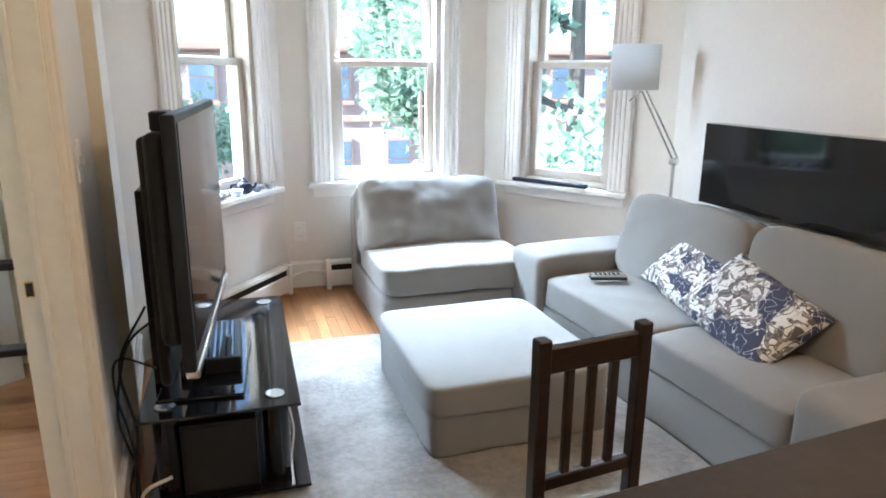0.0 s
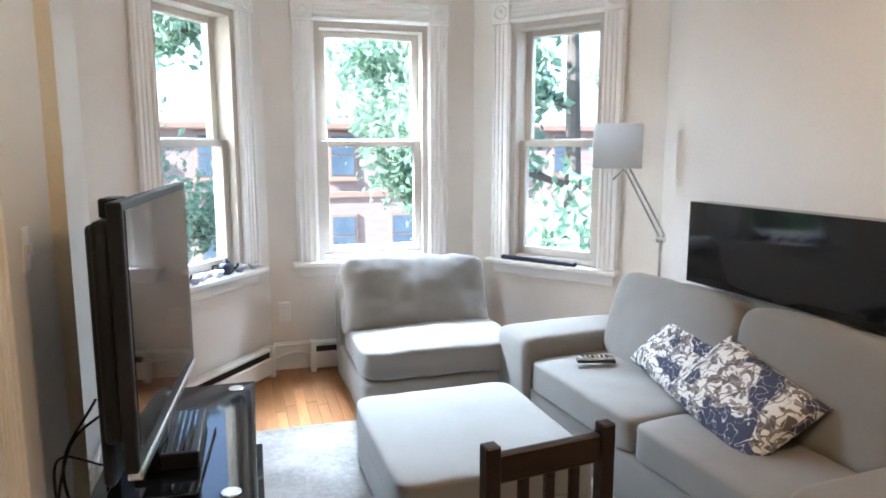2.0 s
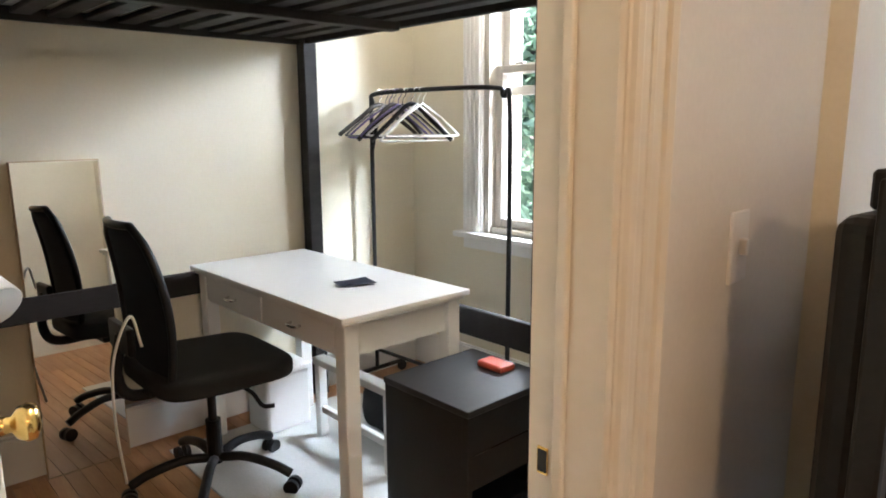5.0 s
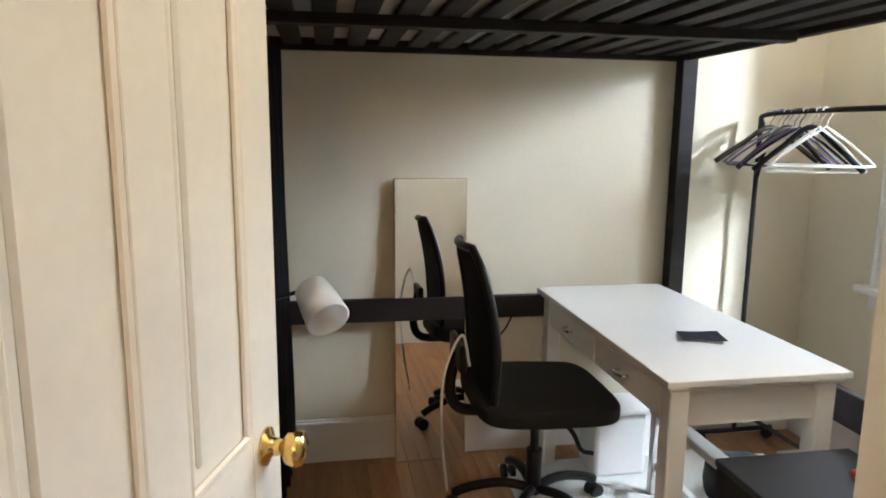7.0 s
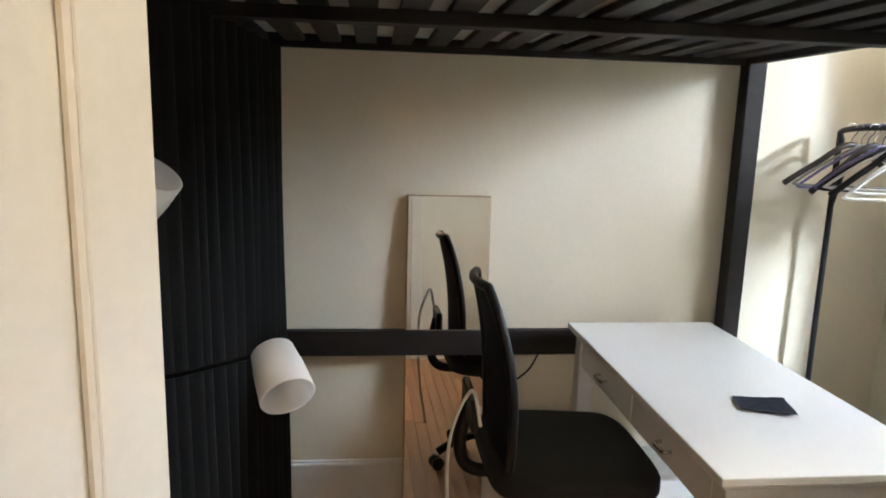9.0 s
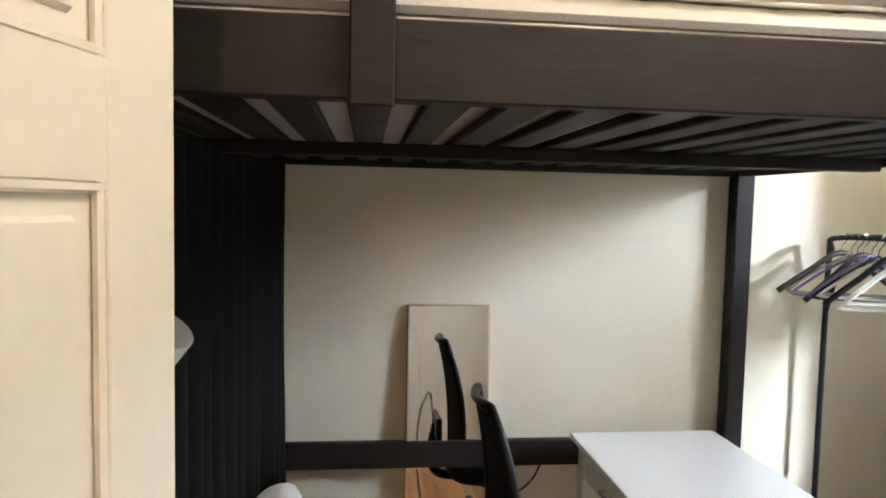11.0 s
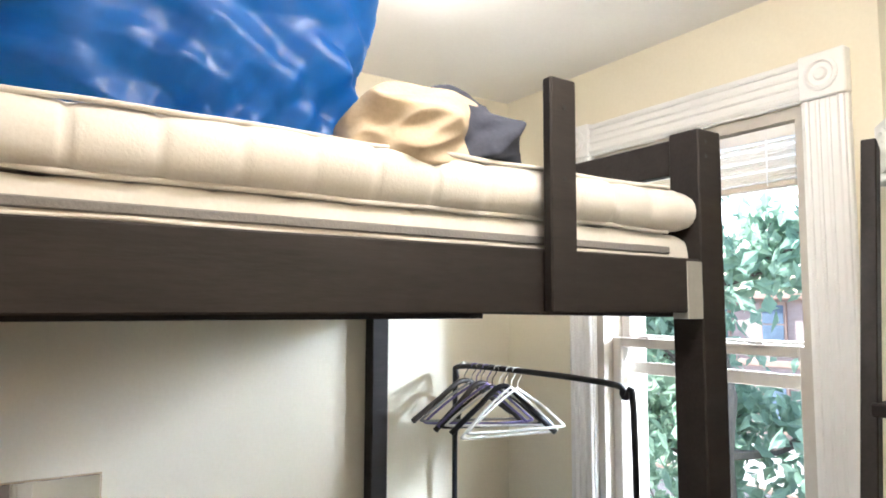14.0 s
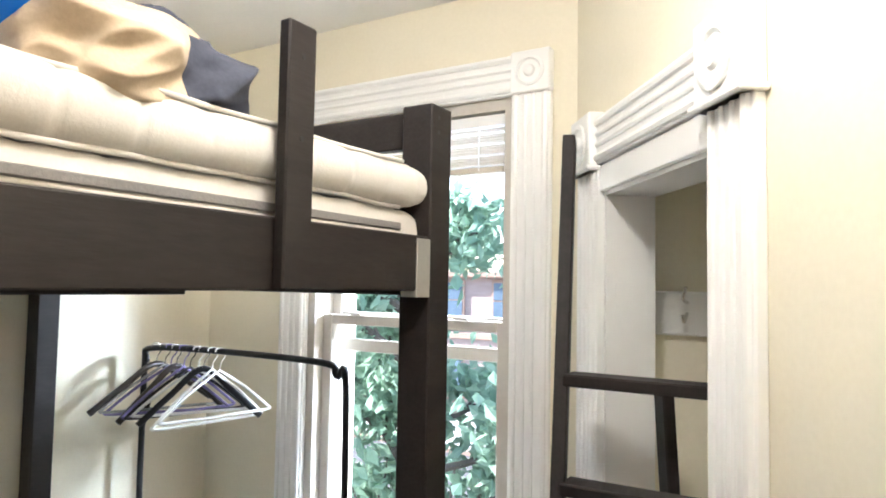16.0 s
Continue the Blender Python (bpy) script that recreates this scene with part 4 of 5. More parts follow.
def on_sill(w, d=-0.015):
    return mL @ Vector((w, d, 0.7605))
for w, d, kind in ((0.44, -0.02, "t"), (0.53, -0.035, "b"), (0.61, -0.005, "b"), (0.70, -0.03, "b"), (0.50, 0.03, "b"), (0.79, -0.01, "t"), (0.87, -0.03, "b"), (0.90, 0.02, "b"), (0.98, -0.03, "b")):
    p = on_sill(w, d)
    if kind == "t":
        teapot(p.x, p.y, p.z, 1.0, "small dark navy teapot on the window sill")
    else:
        bowl(p.x, p.y, p.z, 0.034, 0.036, M_PORC, "small white and blue tea bowl on the window sill")
bm = bx(0.24, 0.72, -0.058, -0.030, 0.7605, 0.785, 0.006, 2, m=mR)
tagged(part("draught_bar", bm, M_NAVY), "long dark navy bar lying on the window sill", "bar")

living_room(made)

# dining chair and table at the camera's side
dc = thing("dining_chair", "black-brown wooden dining chair with slatted back", "chair", m=pose(0.534, 1.305, 0, 0, 0, 7) @ Matrix.Diagonal((0.865, 0.95, 1.156, 1)), local=True)
hw = 0.148
for x in (-hw, hw):
    bm = bmesh.new()
    box(bm, x - 0.018, x + 0.018, -0.016, 0.016, 0, 0.757, 0.003, 1)
    part("back_post", bm, M_DARKWOOD, dc)
bm = bx(-hw + 0.018, hw - 0.018, -0.010, 0.010, 0.690, 0.740, 0.003, 1)
part("top_rail", bm, M_DARKWOOD, dc)
part("lower_rail", bx(-hw + 0.018, hw - 0.018, -0.010, 0.010, 0.455, 0.482, 0.003, 1), M_DARKWOOD, dc)
for x in (-0.066, 0.0, 0.066):
    part("slat", bx(x - 0.012, x + 0.012, -0.007, 0.007, 0.480, 0.692, 0.002, 1), M_DARKWOOD, dc)
part("seat", bx(-0.165, 0.165, -0.36, 0.012, 0.345, 0.368, 0.006, 2), M_DARKWOOD, dc)
for x in (-0.145, 0.145):
    part("front_leg", bx(x - 0.017, x + 0.017, -0.345, -0.31, 0, 0.345, 0.003, 1), M_DARKWOOD, dc)
part("apron", bx(-0.13, 0.13, -0.335, -0.318, 0.295, 0.345, 0.002, 1), M_DARKWOOD, dc)
for x in (-0.15, 0.15):
    part("stretcher", bx(x - 0.008, x + 0.008, -0.31, -0.016, 0.14, 0.165, 0.002, 1), M_DARKWOOD, dc)
dt = thing("dining_table", "black-brown wooden dining table", "table", m=pose(0.345, 0.969, 0, 0, 0, 5.4), local=True)
part("tabletop", bx(0.0, 1.18, -0.78, 0.0, 0.710, 0.740, 0.004, 2), M_DARKWOOD, dt)
part("apron", bx(0.05, 1.13, -0.73, -0.05, 0.63, 0.710, 0.002, 1), M_DARKWOOD, dt)
for x in (0.03, 1.10):
    for y in (-0.75, -0.08):
        part("leg", bx(x, x + 0.05, y, y + 0.05, 0, 0.71, 0.003, 1), M_DARKWOOD, dt)

# ---- bedroom ----
M_BLUEBAG = mat("blue_woven_plastic", (0.012, 0.12, 0.42), (0.008, 0.07, 0.30), 0.40, 7, 60, 0.10, bumpscale=40)
translucent(M_BLUEBAG, (0.03, 0.38, 0.85), 0.48)
M_BEIGE = mat("beige_cotton", (0.52, 0.42, 0.30), (0.45, 0.36, 0.25), 0.9, 6, 160, 0.12)
M_NAVYFAB = mat("navy_cotton", (0.035, 0.04, 0.06), (0.05, 0.055, 0.08), 0.9, 6, 160, 0.12)
M_DUVET = mat("cream_duvet", (0.82, 0.74, 0.56), (0.78, 0.70, 0.52), 0.9, 5, 160, 0.08)
M_BAND = mat("grey_ticking_band", (0.16, 0.155, 0.15), (0.20, 0.19, 0.18), 0.9, 6, 200, 0.3)
M_MAT = mat("pale_floor_mat", (0.62, 0.62, 0.60), (0.54, 0.54, 0.52), 0.8, 4, 120, 0.4)
M_RED = mat("red_leather", (0.60, 0.10, 0.05), (0.50, 0.08, 0.04), 0.4, 8, 100, 0.1)
M_PURPLE = mat("purple_plastic", (0.16, 0.13, 0.30), (0.13, 0.10, 0.25), 0.35, 8, 90, 0.02)
M_CLEAR = mat("clear_plastic", (0.80, 0.82, 0.84), (0.76, 0.78, 0.80), 0.12, 8, 90, 0.02)
M_CLEAR.node_tree.nodes["Principled BSDF"].inputs["Transmission Weight"].default_value = 0.7
M_SILVER = mat("silver_tape", (0.45, 0.44, 0.40), (0.40, 0.39, 0.36), 0.4, 8, 90, 0.05, metal=0.4)
M_TANWOOD = mat("pale_wood_edge", (0.55, 0.42, 0.26), (0.48, 0.36, 0.22), 0.5, 5, 40, 0.1, stretch=(1, 1, 0.2))
M_BLUETRIM = mat("blue_yellow_webbing", (0.02, 0.03, 0.16), (0.70, 0.55, 0.05), 0.7, 60, 90, 0.2, spread=(0.55, 0.6))

# loft bed
lb = thing("loft_bed", "dark-stained pine loft bed without its guard rail", "loft bed", (-2.18, 1.84, 0))
XF, XB, YS, YN = -1.42, -2.94, 0.78, 2.897
def wood(name, *a, label=""):
    return part(name, bx(*a, bev=0.003, seg=1), M_BEDWOOD, lb, label)
for x0, x1 in ((XF - 0.072, XF), (XB, XB + 0.064)):
    for y0, y1 in ((YS, YS + 0.068), (YN - 0.075, YN)):
        if x0 == XB and y0 > 2:
            y0, y1 = 2.853, 2.920
        wood("leg", x0, x1, y0, y1, 0, 2.085)
bm = bx(XF - 0.034, XF - 0.001, YS + 0.069 - 1.8, YN - 0.077 - 1.8, -0.053, 0.053, 0.003, 1, m=pose(0, 1.8, 1.7645, 0.1, 0, 0))
part("side_rail", bm, M_BEDWOOD, lb)
wood("side_rail", XB + 0.004, XB + 0.036, YS + 0.069, 2.852, 1.703, 1.812)
for y0 in (YS + 0.02, YN - 0.042):
    wood("end_rail", XB + 0.066, XF - 0.074, y0, y0 + 0.03, 1.703, 1.800)
    wood("end_guard", XB + 0.066, XF - 0.074, y0, y0 + 0.026, 2.006, 2.083)
    wood("end_guard", XB + 0.066, XF - 0.074, y0, y0 + 0.026, 1.868, 1.944)
for y0, z0, z1 in ((1.477, 1.700, 2.116), (2.405, 1.714, 2.105)):
    p = wood("guard_upright", XF, XF + 0.022, y0, y0 + 0.058, z0, z1)
    for z in (z1 - 0.171, z1 - 0.05):
        bm = bmesh.new()
        cyl(bm, (XF + 0.018, y0 + 0.030, z), (XF + 0.0226, y0 + 0.030, z), 0.0042, n=12)
        part("bolt_hole", bm, M_BLACK, p)
for z in (2.03, 2.06):
    bm = bmesh.new()
    cyl(bm, (XF - 0.004, YN - 0.05, z), (XF + 0.0006, YN - 0.05, z), 0.004, n=12)
    part("bolt_hole", bm, M_BLACK, lb)
wood("centre_beam", -2.24, -2.18, YS + 0.05, YN - 0.045, 1.690, 1.722)
for k in range(17):
    y = YS + 0.10 + k * 0.118
    wood("slat", XB + 0.037, XF - 0.036, y, y + 0.068, 1.7225, 1.742)
wood("low_rail", XB + 0.004, XB + 0.034, YS + 0.069, 2.852, 0.622, 0.718)
wood("low_rail", XB + 0.066, XF - 0.074, YN - 0.036, YN - 0.008, 0.56, 0.665)
part("repair_tape", bx(XF - 0.036, XF + 0.0012, 2.776, 2.822, 1.701, 1.8135, 0.001, 1), M_SILVER, lb, "silver repair tape")

# mattress in two layers
def futon(name, label, z0, z1, bulge, seed, x1, tuft):
    bm = bmesh.new()
    x0, y0, y1 = -2.885, 0.86, 2.850
    NXq, NYq, R = 14, 300, 8
    prof = []
    cz, hz = (z0 + z1) / 2, (z1 - z0) / 2
    for i in range(NXq + 1):
        prof.append((x0 + (x1 - x0) * i / NXq, z1, 0))
    for k in range(1, R):
        a = math.pi * k / R
        prof.append((x1 + bulge * math.sin(a), cz + hz * math.cos(a), 1))
    for i in range(NXq, -1, -1):
        prof.append((x0 + (x1 - x0) * i / NXq, z0, 2))
    rows = []
    for j in range(NYq + 1):
        y = y0 + (y1 - y0) * j / NYq
        row = []
        for (x, z, s) in prof:
            endf = min(j, NYq - j) / 12
            sh = 1.0 if endf >= 1 else (0.12 + 0.88 * math.sqrt(max(0, 1 - (1 - endf) ** 2)))
            zz = cz + (z - cz) * sh
            if s == 0:
                seam = abs(math.sin((y - seed) * math.pi / 0.098)) ** 0.16
                zz += (seam - 1) * 0.016 + noise.noise(Vector((x * 5, y * 5, seed))) * 0.008
            if s == 1:
                seam = abs(math.sin((y - seed) * math.pi / 0.098)) ** 0.16
                x += (seam - 1) * tuft + noise.noise(Vector((z * 8, y * 4, seed))) * tuft * 0.7
                zz += noise.noise(Vector((2, y * 2.2, seed))) * 0.006
            row.append(bm.verts.new((x, y, zz)))
        rows.append(row)
    for A, Bq in zip(rows, rows[1:]):
        for i in range(len(prof)):
            k = (i + 1) % len(prof)
            bm.faces.new((A[i], A[k], Bq[k], Bq[i]))
    bm.faces.new(rows[0]), bm.faces.new(rows[-1][::-1])
    t = part(name, bm, M_LINEN, smooth=True)
    return tagged(t, label, "mattress")


low_mattress = futon("mattress", "thin cream lower mattress with a grey band on the bed slats", 1.745, 1.872, 0.012, 0.02, -1.462, 0.002)
bm = bmesh.new()
box(bm, -1.4615, -1.4455, 0.90, 2.76, 1.828, 1.842, 0.002, 1)
part("band", bm, M_BAND, low_mattress, "dark grey fabric band")
top_mattress = futon("mattress", "thick cream tufted futon mattress on top of another", 1.874, 1.960, 0.032, 0.05, -1.458, 0.015)

for z, amp, k in ((1.873, 0.007, 1.0), (1.957, 0.005, 2.0), (1.822, 0.004, 3.0)):
    bm = bmesh.new()
    xx = -1.452 if z < 1.9 else -1.446
    tube(bm, [(xx + 0.004 * noise.noise(Vector((y * 0.1, k, 0))), 0.9 + 1.86 * y / 90, z + amp * noise.noise(Vector((y * 0.13, k, 4)))) for y in range(91)], 0.0045, 6)
    part("piping", bm, M_LINEN, top_mattress if z > 1.9 else low_mattress, "cream piped seam", smooth=True)

# heaps of cloth
def heap(name, label, cat, m, s, mt, seed, n=34, rough_amp=0.22, freq=2.2, group=""):
    """A crumpled heap of cloth: a dome with sharp folds."""
    bm = bmesh.new()
    vs = {}
    for i in range(n + 1):
        for j in range(n + 1):
            a, b = -1 + 2 * i / n, -1 + 2 * j / n
            q = Vector((a, b, 0))
            d = (abs(a) ** 2.6 + abs(b) ** 2.6) ** (1 / 2.6)
            rim = 1 + 0.16 * noise.noise(Vector((math.atan2(b, a) * 1.3, seed, 0)))
            h = max(0.0, 1 - (d / 0.98) ** 2.2) ** 0.85
            f = abs(noise.noise(Vector((a * freq, b * freq, seed)))) * 2.4 - 0.7
            f2 = abs(noise.noise(Vector((a * freq * 2.3, b * freq * 2.3, seed + 4)))) * 2.4 - 0.7
            z = h * (1 + rough_amp * f + rough_amp * 0.45 * f2)
            ss = min(1, 0.98 / d) if d > 0.98 else 1
            vs[i, j] = bm.verts.new(m @ Vector((a * s[0] / 2 * rim * ss, b * s[1] / 2 * rim * ss, z * s[2])))
    for i in range(n):
        for j in range(n):
            bm.faces.new((vs[i, j], vs[i + 1, j], vs[i + 1, j + 1], vs[i, j + 1]))
    bmesh.ops.solidify(bm, geom=bm.faces[:], thickness=0.004)
    return tagged(part(name, bm, mt, smooth=True), label, cat, group)


def bundle(name, label, cat, m, s, mt, wrinkle, freq, n=44, power=2.7, puff=0.15, group=""):
    """A soft crumpled bundle of cloth with rounded folds."""
    bm = bmesh.new()
    cushion(bm, *s, m, n=n, power=power, puff=puff, wrinkle=0.0)
    for v in bm.verts:
        p = v.co
        w = Vector((p.x * 0.7 + p.z * 0.5, p.y * 0.6 + p.x * 0.4, p.z * 1.5 - p.y * 0.4)) * freq
        f = 0.5 - 2 * abs(noise.noise(w)) + 0.25 * (0.5 - 2 * abs(noise.noise(w * 2.3 + Vector((3, 1, 2)))))
        q = p - m.translation
        v.co = p + Vector((q.x / s[0], q.y / s[1], q.z / s[2])).normalized() * f * wrinkle
    return tagged(part(name, bm, mt, smooth=True), label, cat, group)


bundle("duvet", "rumpled cream duvet bundled at the bed's end", "duvet", pose(-2.12, 1.20, 2.075, -13, 0, 6), (1.25, 0.92, 0.25), M_DUVET, 0.055, 4.5, 60)
def pillow_bed(m, label):
    bm = bmesh.new()
    cushion(bm, 0.62, 0.42, 0.16, m, n=20, power=3.4, puff=0.25, wrinkle=0.02, freq=5)
    return tagged(part("pillow", bm, M_DUVET, smooth=True), label, "pillow")


pillow_bed(pose(-1.95, 1.03, 2.285, -16, 8, 70), "plump cream pillow on the duvet heap")

# blue carrier bag
bg = thing("shopping_bag", "large crinkled blue plastic carrier bag, half full", "bag", (-1.76, 1.93, 1.96))
bm = bmesh.new()
nb, nz = 260, 90
BX, BY = -1.765, 1.880
rb = random.Random(12)
folds = [(math.cos(a), math.sin(a), rb.uniform(5.0, 15.0), rb.random(), rb.uniform(0, 50)) for a in [rb.uniform(0, math.pi) for _ in range(16)]]


def crumple(u, v):
    """Straight creases that fade in and out over the sheet."""
    h = 0.0
    for cx, cz, f, o, k in folds:
        w = (u * cx + v * cz) * f + o
        h += (abs(w - round(w)) * 2 - 0.5) / f * max(0.0, 0.35 + 1.3 * noise.noise(Vector((u * 3.2, v * 3.2, k))))
    return h


rows = []
for k in range(nz + 1):
    v = k / nz
    row = []
    for j in range(nb):
        a = 2 * math.pi * j / nb
        c, s = math.cos(a), math.sin(a)
        nn = (abs(c) ** 6 + abs(s) ** 6) ** (1 / 6)
        rx, ry = 0.225, 0.262 + 0.035 * v
        px_, py_ = c / nn, s / nn
        drop = 0.215 * max(0.0, min(1.0, (0.35 - py_) / 1.25)) - 0.03 * noise.noise(Vector((c * 2.5, s * 2.5, 5)))
        z = 0.43 * v * (1 - drop / 0.43 * v)
        slack = 0.35 + 1.3 * (1 - v) ** 2
        d = crumple(px_ * 0.25 - py_ * 0.30, z) * slack * 0.135
        tuck = 1 - 0.10 * (1 - v) ** 3
        bulge = 0.006 * math.sin(v * math.pi)
        p = Vector((px_ * rx * tuck, py_ * ry * tuck, 0)) + Vector((c, s, 0)) * (d + bulge)
        row.append(bm.verts.new((BX + p.x, BY + p.y + 0.03 * v, 1.962 + z)))
    rows.append(row)
for A, Bq in zip(rows, rows[1:]):
    for j in range(nb):
        bm.faces.new((A[j], A[(j + 1) % nb], Bq[(j + 1) % nb], Bq[j]))
bm.faces.new(rows[0][::-1])
part("sack", bm, M_BLUEBAG, bg, smooth=True)
for y0, x0 in ((1.55, -1.60), (1.595, -1.66)):
    bm = bmesh.new()
    pts = curve_pts([(x0, y0 + 0.08, 2.15), (x0 + 0.03, y0 + 0.05, 2.215), (x0 + 0.04, y0 + 0.01, 2.215), (x0 + 0.045, y0 - 0.015, 2.175)], 6)
    edge_a, edge_b = [[bm.verts.new(p + Vector((w, 0.006 if w > 0 else -0.006, 0))) for p in pts] for w in (-0.013, 0.013)]
    for k in range(len(pts) - 1):
        bm.faces.new((edge_a[k], edge_a[k + 1], edge_b[k + 1], edge_b[k]))
    bmesh.ops.solidify(bm, geom=bm.faces[:], thickness=0.003)
    part("handle", bm, M_BLUETRIM, bg, "dark blue handle with yellow marks")
heap("cloth_in_bag", "white cloth showing at the bag's mouth", "cloth", pose(BX - 0.02, BY - 0.04, 2.18), (0.36, 0.40, 0.22), M_LINEN, 5.1, 22)
bundle("trousers", "beige cotton trousers crumpled on the mattress", "clothes", pose(-1.585, 2.200, 1.998, 6, 0, 14), (0.29, 0.25, 0.115), M_BEIGE, 0.050, 8, 56, group="clothes on the loft bed")
bundle("jacket", "navy jacket crumpled beside beige trousers", "clothes", pose(-1.620, 2.330, 2.010, -14, 6, 10), (0.34, 0.25, 0.130), M_NAVYFAB, 0.042, 8, 56, group="clothes on the loft bed")

# curtain under the bed
bm = bmesh.new()
rows = []
a, b = Vector((-2.885, 1.215, 0)), Vector((-1.475, 1.08, 0))
nrm = Vector((-(b - a).y, (b - a).x, 0)).normalized()
NC = 150
for k in range(13):
    z = 1.700 - (1.700 - 0.03) * k / 12
    row = []
    for i in range(NC + 1):
        u = i / NC
        w = math.sin(u * 2 * math.pi * 17 + 1.3 * math.sin(u * 9)) * (0.016 + 0.010 * k / 12) + noise.noise(Vector((u * 14, k * 0.15, 2))) * 0.012
        p = a.lerp(b, u) + nrm * w
        row.append(bm.verts.new((p.x, p.y, z)))
    rows.append(row)
for A, Bq in zip(rows, rows[1:]):
    for i in range(NC):
        bm.faces.new((A[i], A[i + 1], Bq[i + 1], Bq[i]))
bmesh.ops.solidify(bm, geom=bm.faces[:], thickness=0.002)
tagged(part("curtain", bm, M_FABB, smooth=True), "long black pleated curtain hung under the loft bed", "curtain")

# clip lamps on the curtain side
def clip_lamp(p, axis, label, r, ln, reach):
    t = thing("clip_lamp", label, "lamp", p, "white clip lamps under the bed")
    m = Matrix.Translation(p) @ Vector(axis).to_track_quat("Z", "Y").to_matrix().to_4x4()
    bm = bmesh.new()
    lathe(bm, [(r * 0.35, -ln * 0.5), (r * 0.80, -ln * 0.42), (r * 0.92, 0), (r, ln * 0.5), (r * 0.93, ln * 0.5), (r * 0.85, 0), (r * 0.3, -ln * 0.38)], m, 28)
    part("shade", bm, M_SHADE, t, smooth=True)
    q = m @ Vector((0, 0, -ln * 0.45))
    bm = bmesh.new()
    tube(bm, curve_pts([q, q + Vector((-0.01, -reach * 0.35, -0.025)), q + Vector((-0.02, -reach * 0.7, -0.05)), q + Vector((-0.03, -reach, -0.07))], 5), 0.005, 8)
    part("gooseneck", bm, M_BLACK, t)


clip_lamp((-1.725, 1.362, 1.010), (0.75, 0.35, -0.50), "white drum clip lamp hanging before the black curtain", 0.050, 0.112, 0.24)
clip_lamp((-1.62, 1.165, 1.345), (0.2, 0.5, 0.8), "white bowl clip lamp before the black curtain", 0.055, 0.08, 0.09)

# desk
dk = thing("desk", "white wooden desk with two shallow drawers and square legs", "desk", (-2.29, 2.515, 0))
X0, X1, Y0, Y1, ZT = -2.845, -1.738, 2.243, 2.787, 0.766
part("desktop", bx(X0, X1, Y0, Y1, ZT - 0.020, ZT, 0.003, 2), M_WHITE, dk)
part("cornice", bx(X0 + 0.012, X1 - 0.012, Y0 + 0.012, Y1 - 0.012, ZT - 0.034, ZT - 0.0205, 0.004, 2), M_WHITE, dk)
for x in (X0 + 0.025, X1 - 0.080):
    for y in (Y0 + 0.025, Y1 - 0.080):
        part("leg", bx(x, x + 0.055, y, y + 0.055, 0.012, ZT - 0.034, 0.003, 1), M_WHITE, dk)
part("side_apron", bx(X1 - 0.070, X1 - 0.045, Y0 + 0.08, Y1 - 0.08, ZT - 0.145, ZT - 0.0345), M_WHITE, dk)
part("side_apron", bx(X0 + 0.045, X0 + 0.070, Y0 + 0.08, Y1 - 0.08, ZT - 0.145, ZT - 0.0345), M_WHITE, dk)
part("back_apron", bx(X0 + 0.08, X1 - 0.08, Y1 - 0.07, Y1 - 0.045, ZT - 0.145, ZT - 0.0345), M_WHITE, dk)
part("front_rail", bx(X0 + 0.08, X1 - 0.08, Y0 + 0.045, Y0 + 0.07, ZT - 0.150, ZT - 0.0345), M_WHITE, dk)
for k in range(2):
    xa = X0 + 0.086 + k * 0.470
    d = part("drawer_front", bx(xa, xa + 0.462, Y0 + 0.030, Y0 + 0.048, ZT - 0.137, ZT - 0.040, 0.002, 1), M_WHITE, dk)
    bm = bmesh.new()
    xm = xa + 0.231
    tube(bm, curve_pts([(xm - 0.03, Y0 + 0.030, ZT - 0.09), (xm - 0.024, Y0 + 0.010, ZT - 0.092), (xm + 0.024, Y0 + 0.010, ZT - 0.092), (xm + 0.03, Y0 + 0.030, ZT - 0.09)], 5), 0.005, 8)
    part("pull", bm, M_CHROME, d, "steel drawer pull", smooth=True)
bm = bmesh.new()
vs = {}
for i in range(11):
    for j in range(8):
        a, b = i / 10 - 0.5, j / 7 - 0.5
        vs[i, j] = bm.verts.new(pose(-2.085, 2.538, ZT + 0.004, 0, 0, 76) @ Vector((a * 0.135, b * 0.095 * (1 + 0.3 * a), 0.003 + 0.004 * abs(noise.noise(Vector((a * 3, b * 3, 1)))))))
for i in range(10):
    for j in range(7):
        bm.faces.new((vs[i, j], vs[i + 1, j], vs[i + 1, j + 1], vs[i, j + 1]))
bmesh.ops.solidify(bm, geom=bm.faces[:], thickness=0.003)
tagged(part("cloth_pad", bm, M_NAVYFAB), "small dark folded cloth lying on the desk", "cloth")

# office chair
oc = thing("office_chair", "black swivel office chair with mesh back and five-star base", "office chair", (-2.40, 2.06, 0.0))
CX, CY = -2.405, 2.110
bm = bmesh.new()
cushion(bm, 0.50, 0.50, 0.085, pose(CX, CY, 0.485, -2, 0, 0), n=18, power=5, puff=0.15, wrinkle=0.003)
part("seat", bm, M_FABB, oc, smooth=True)
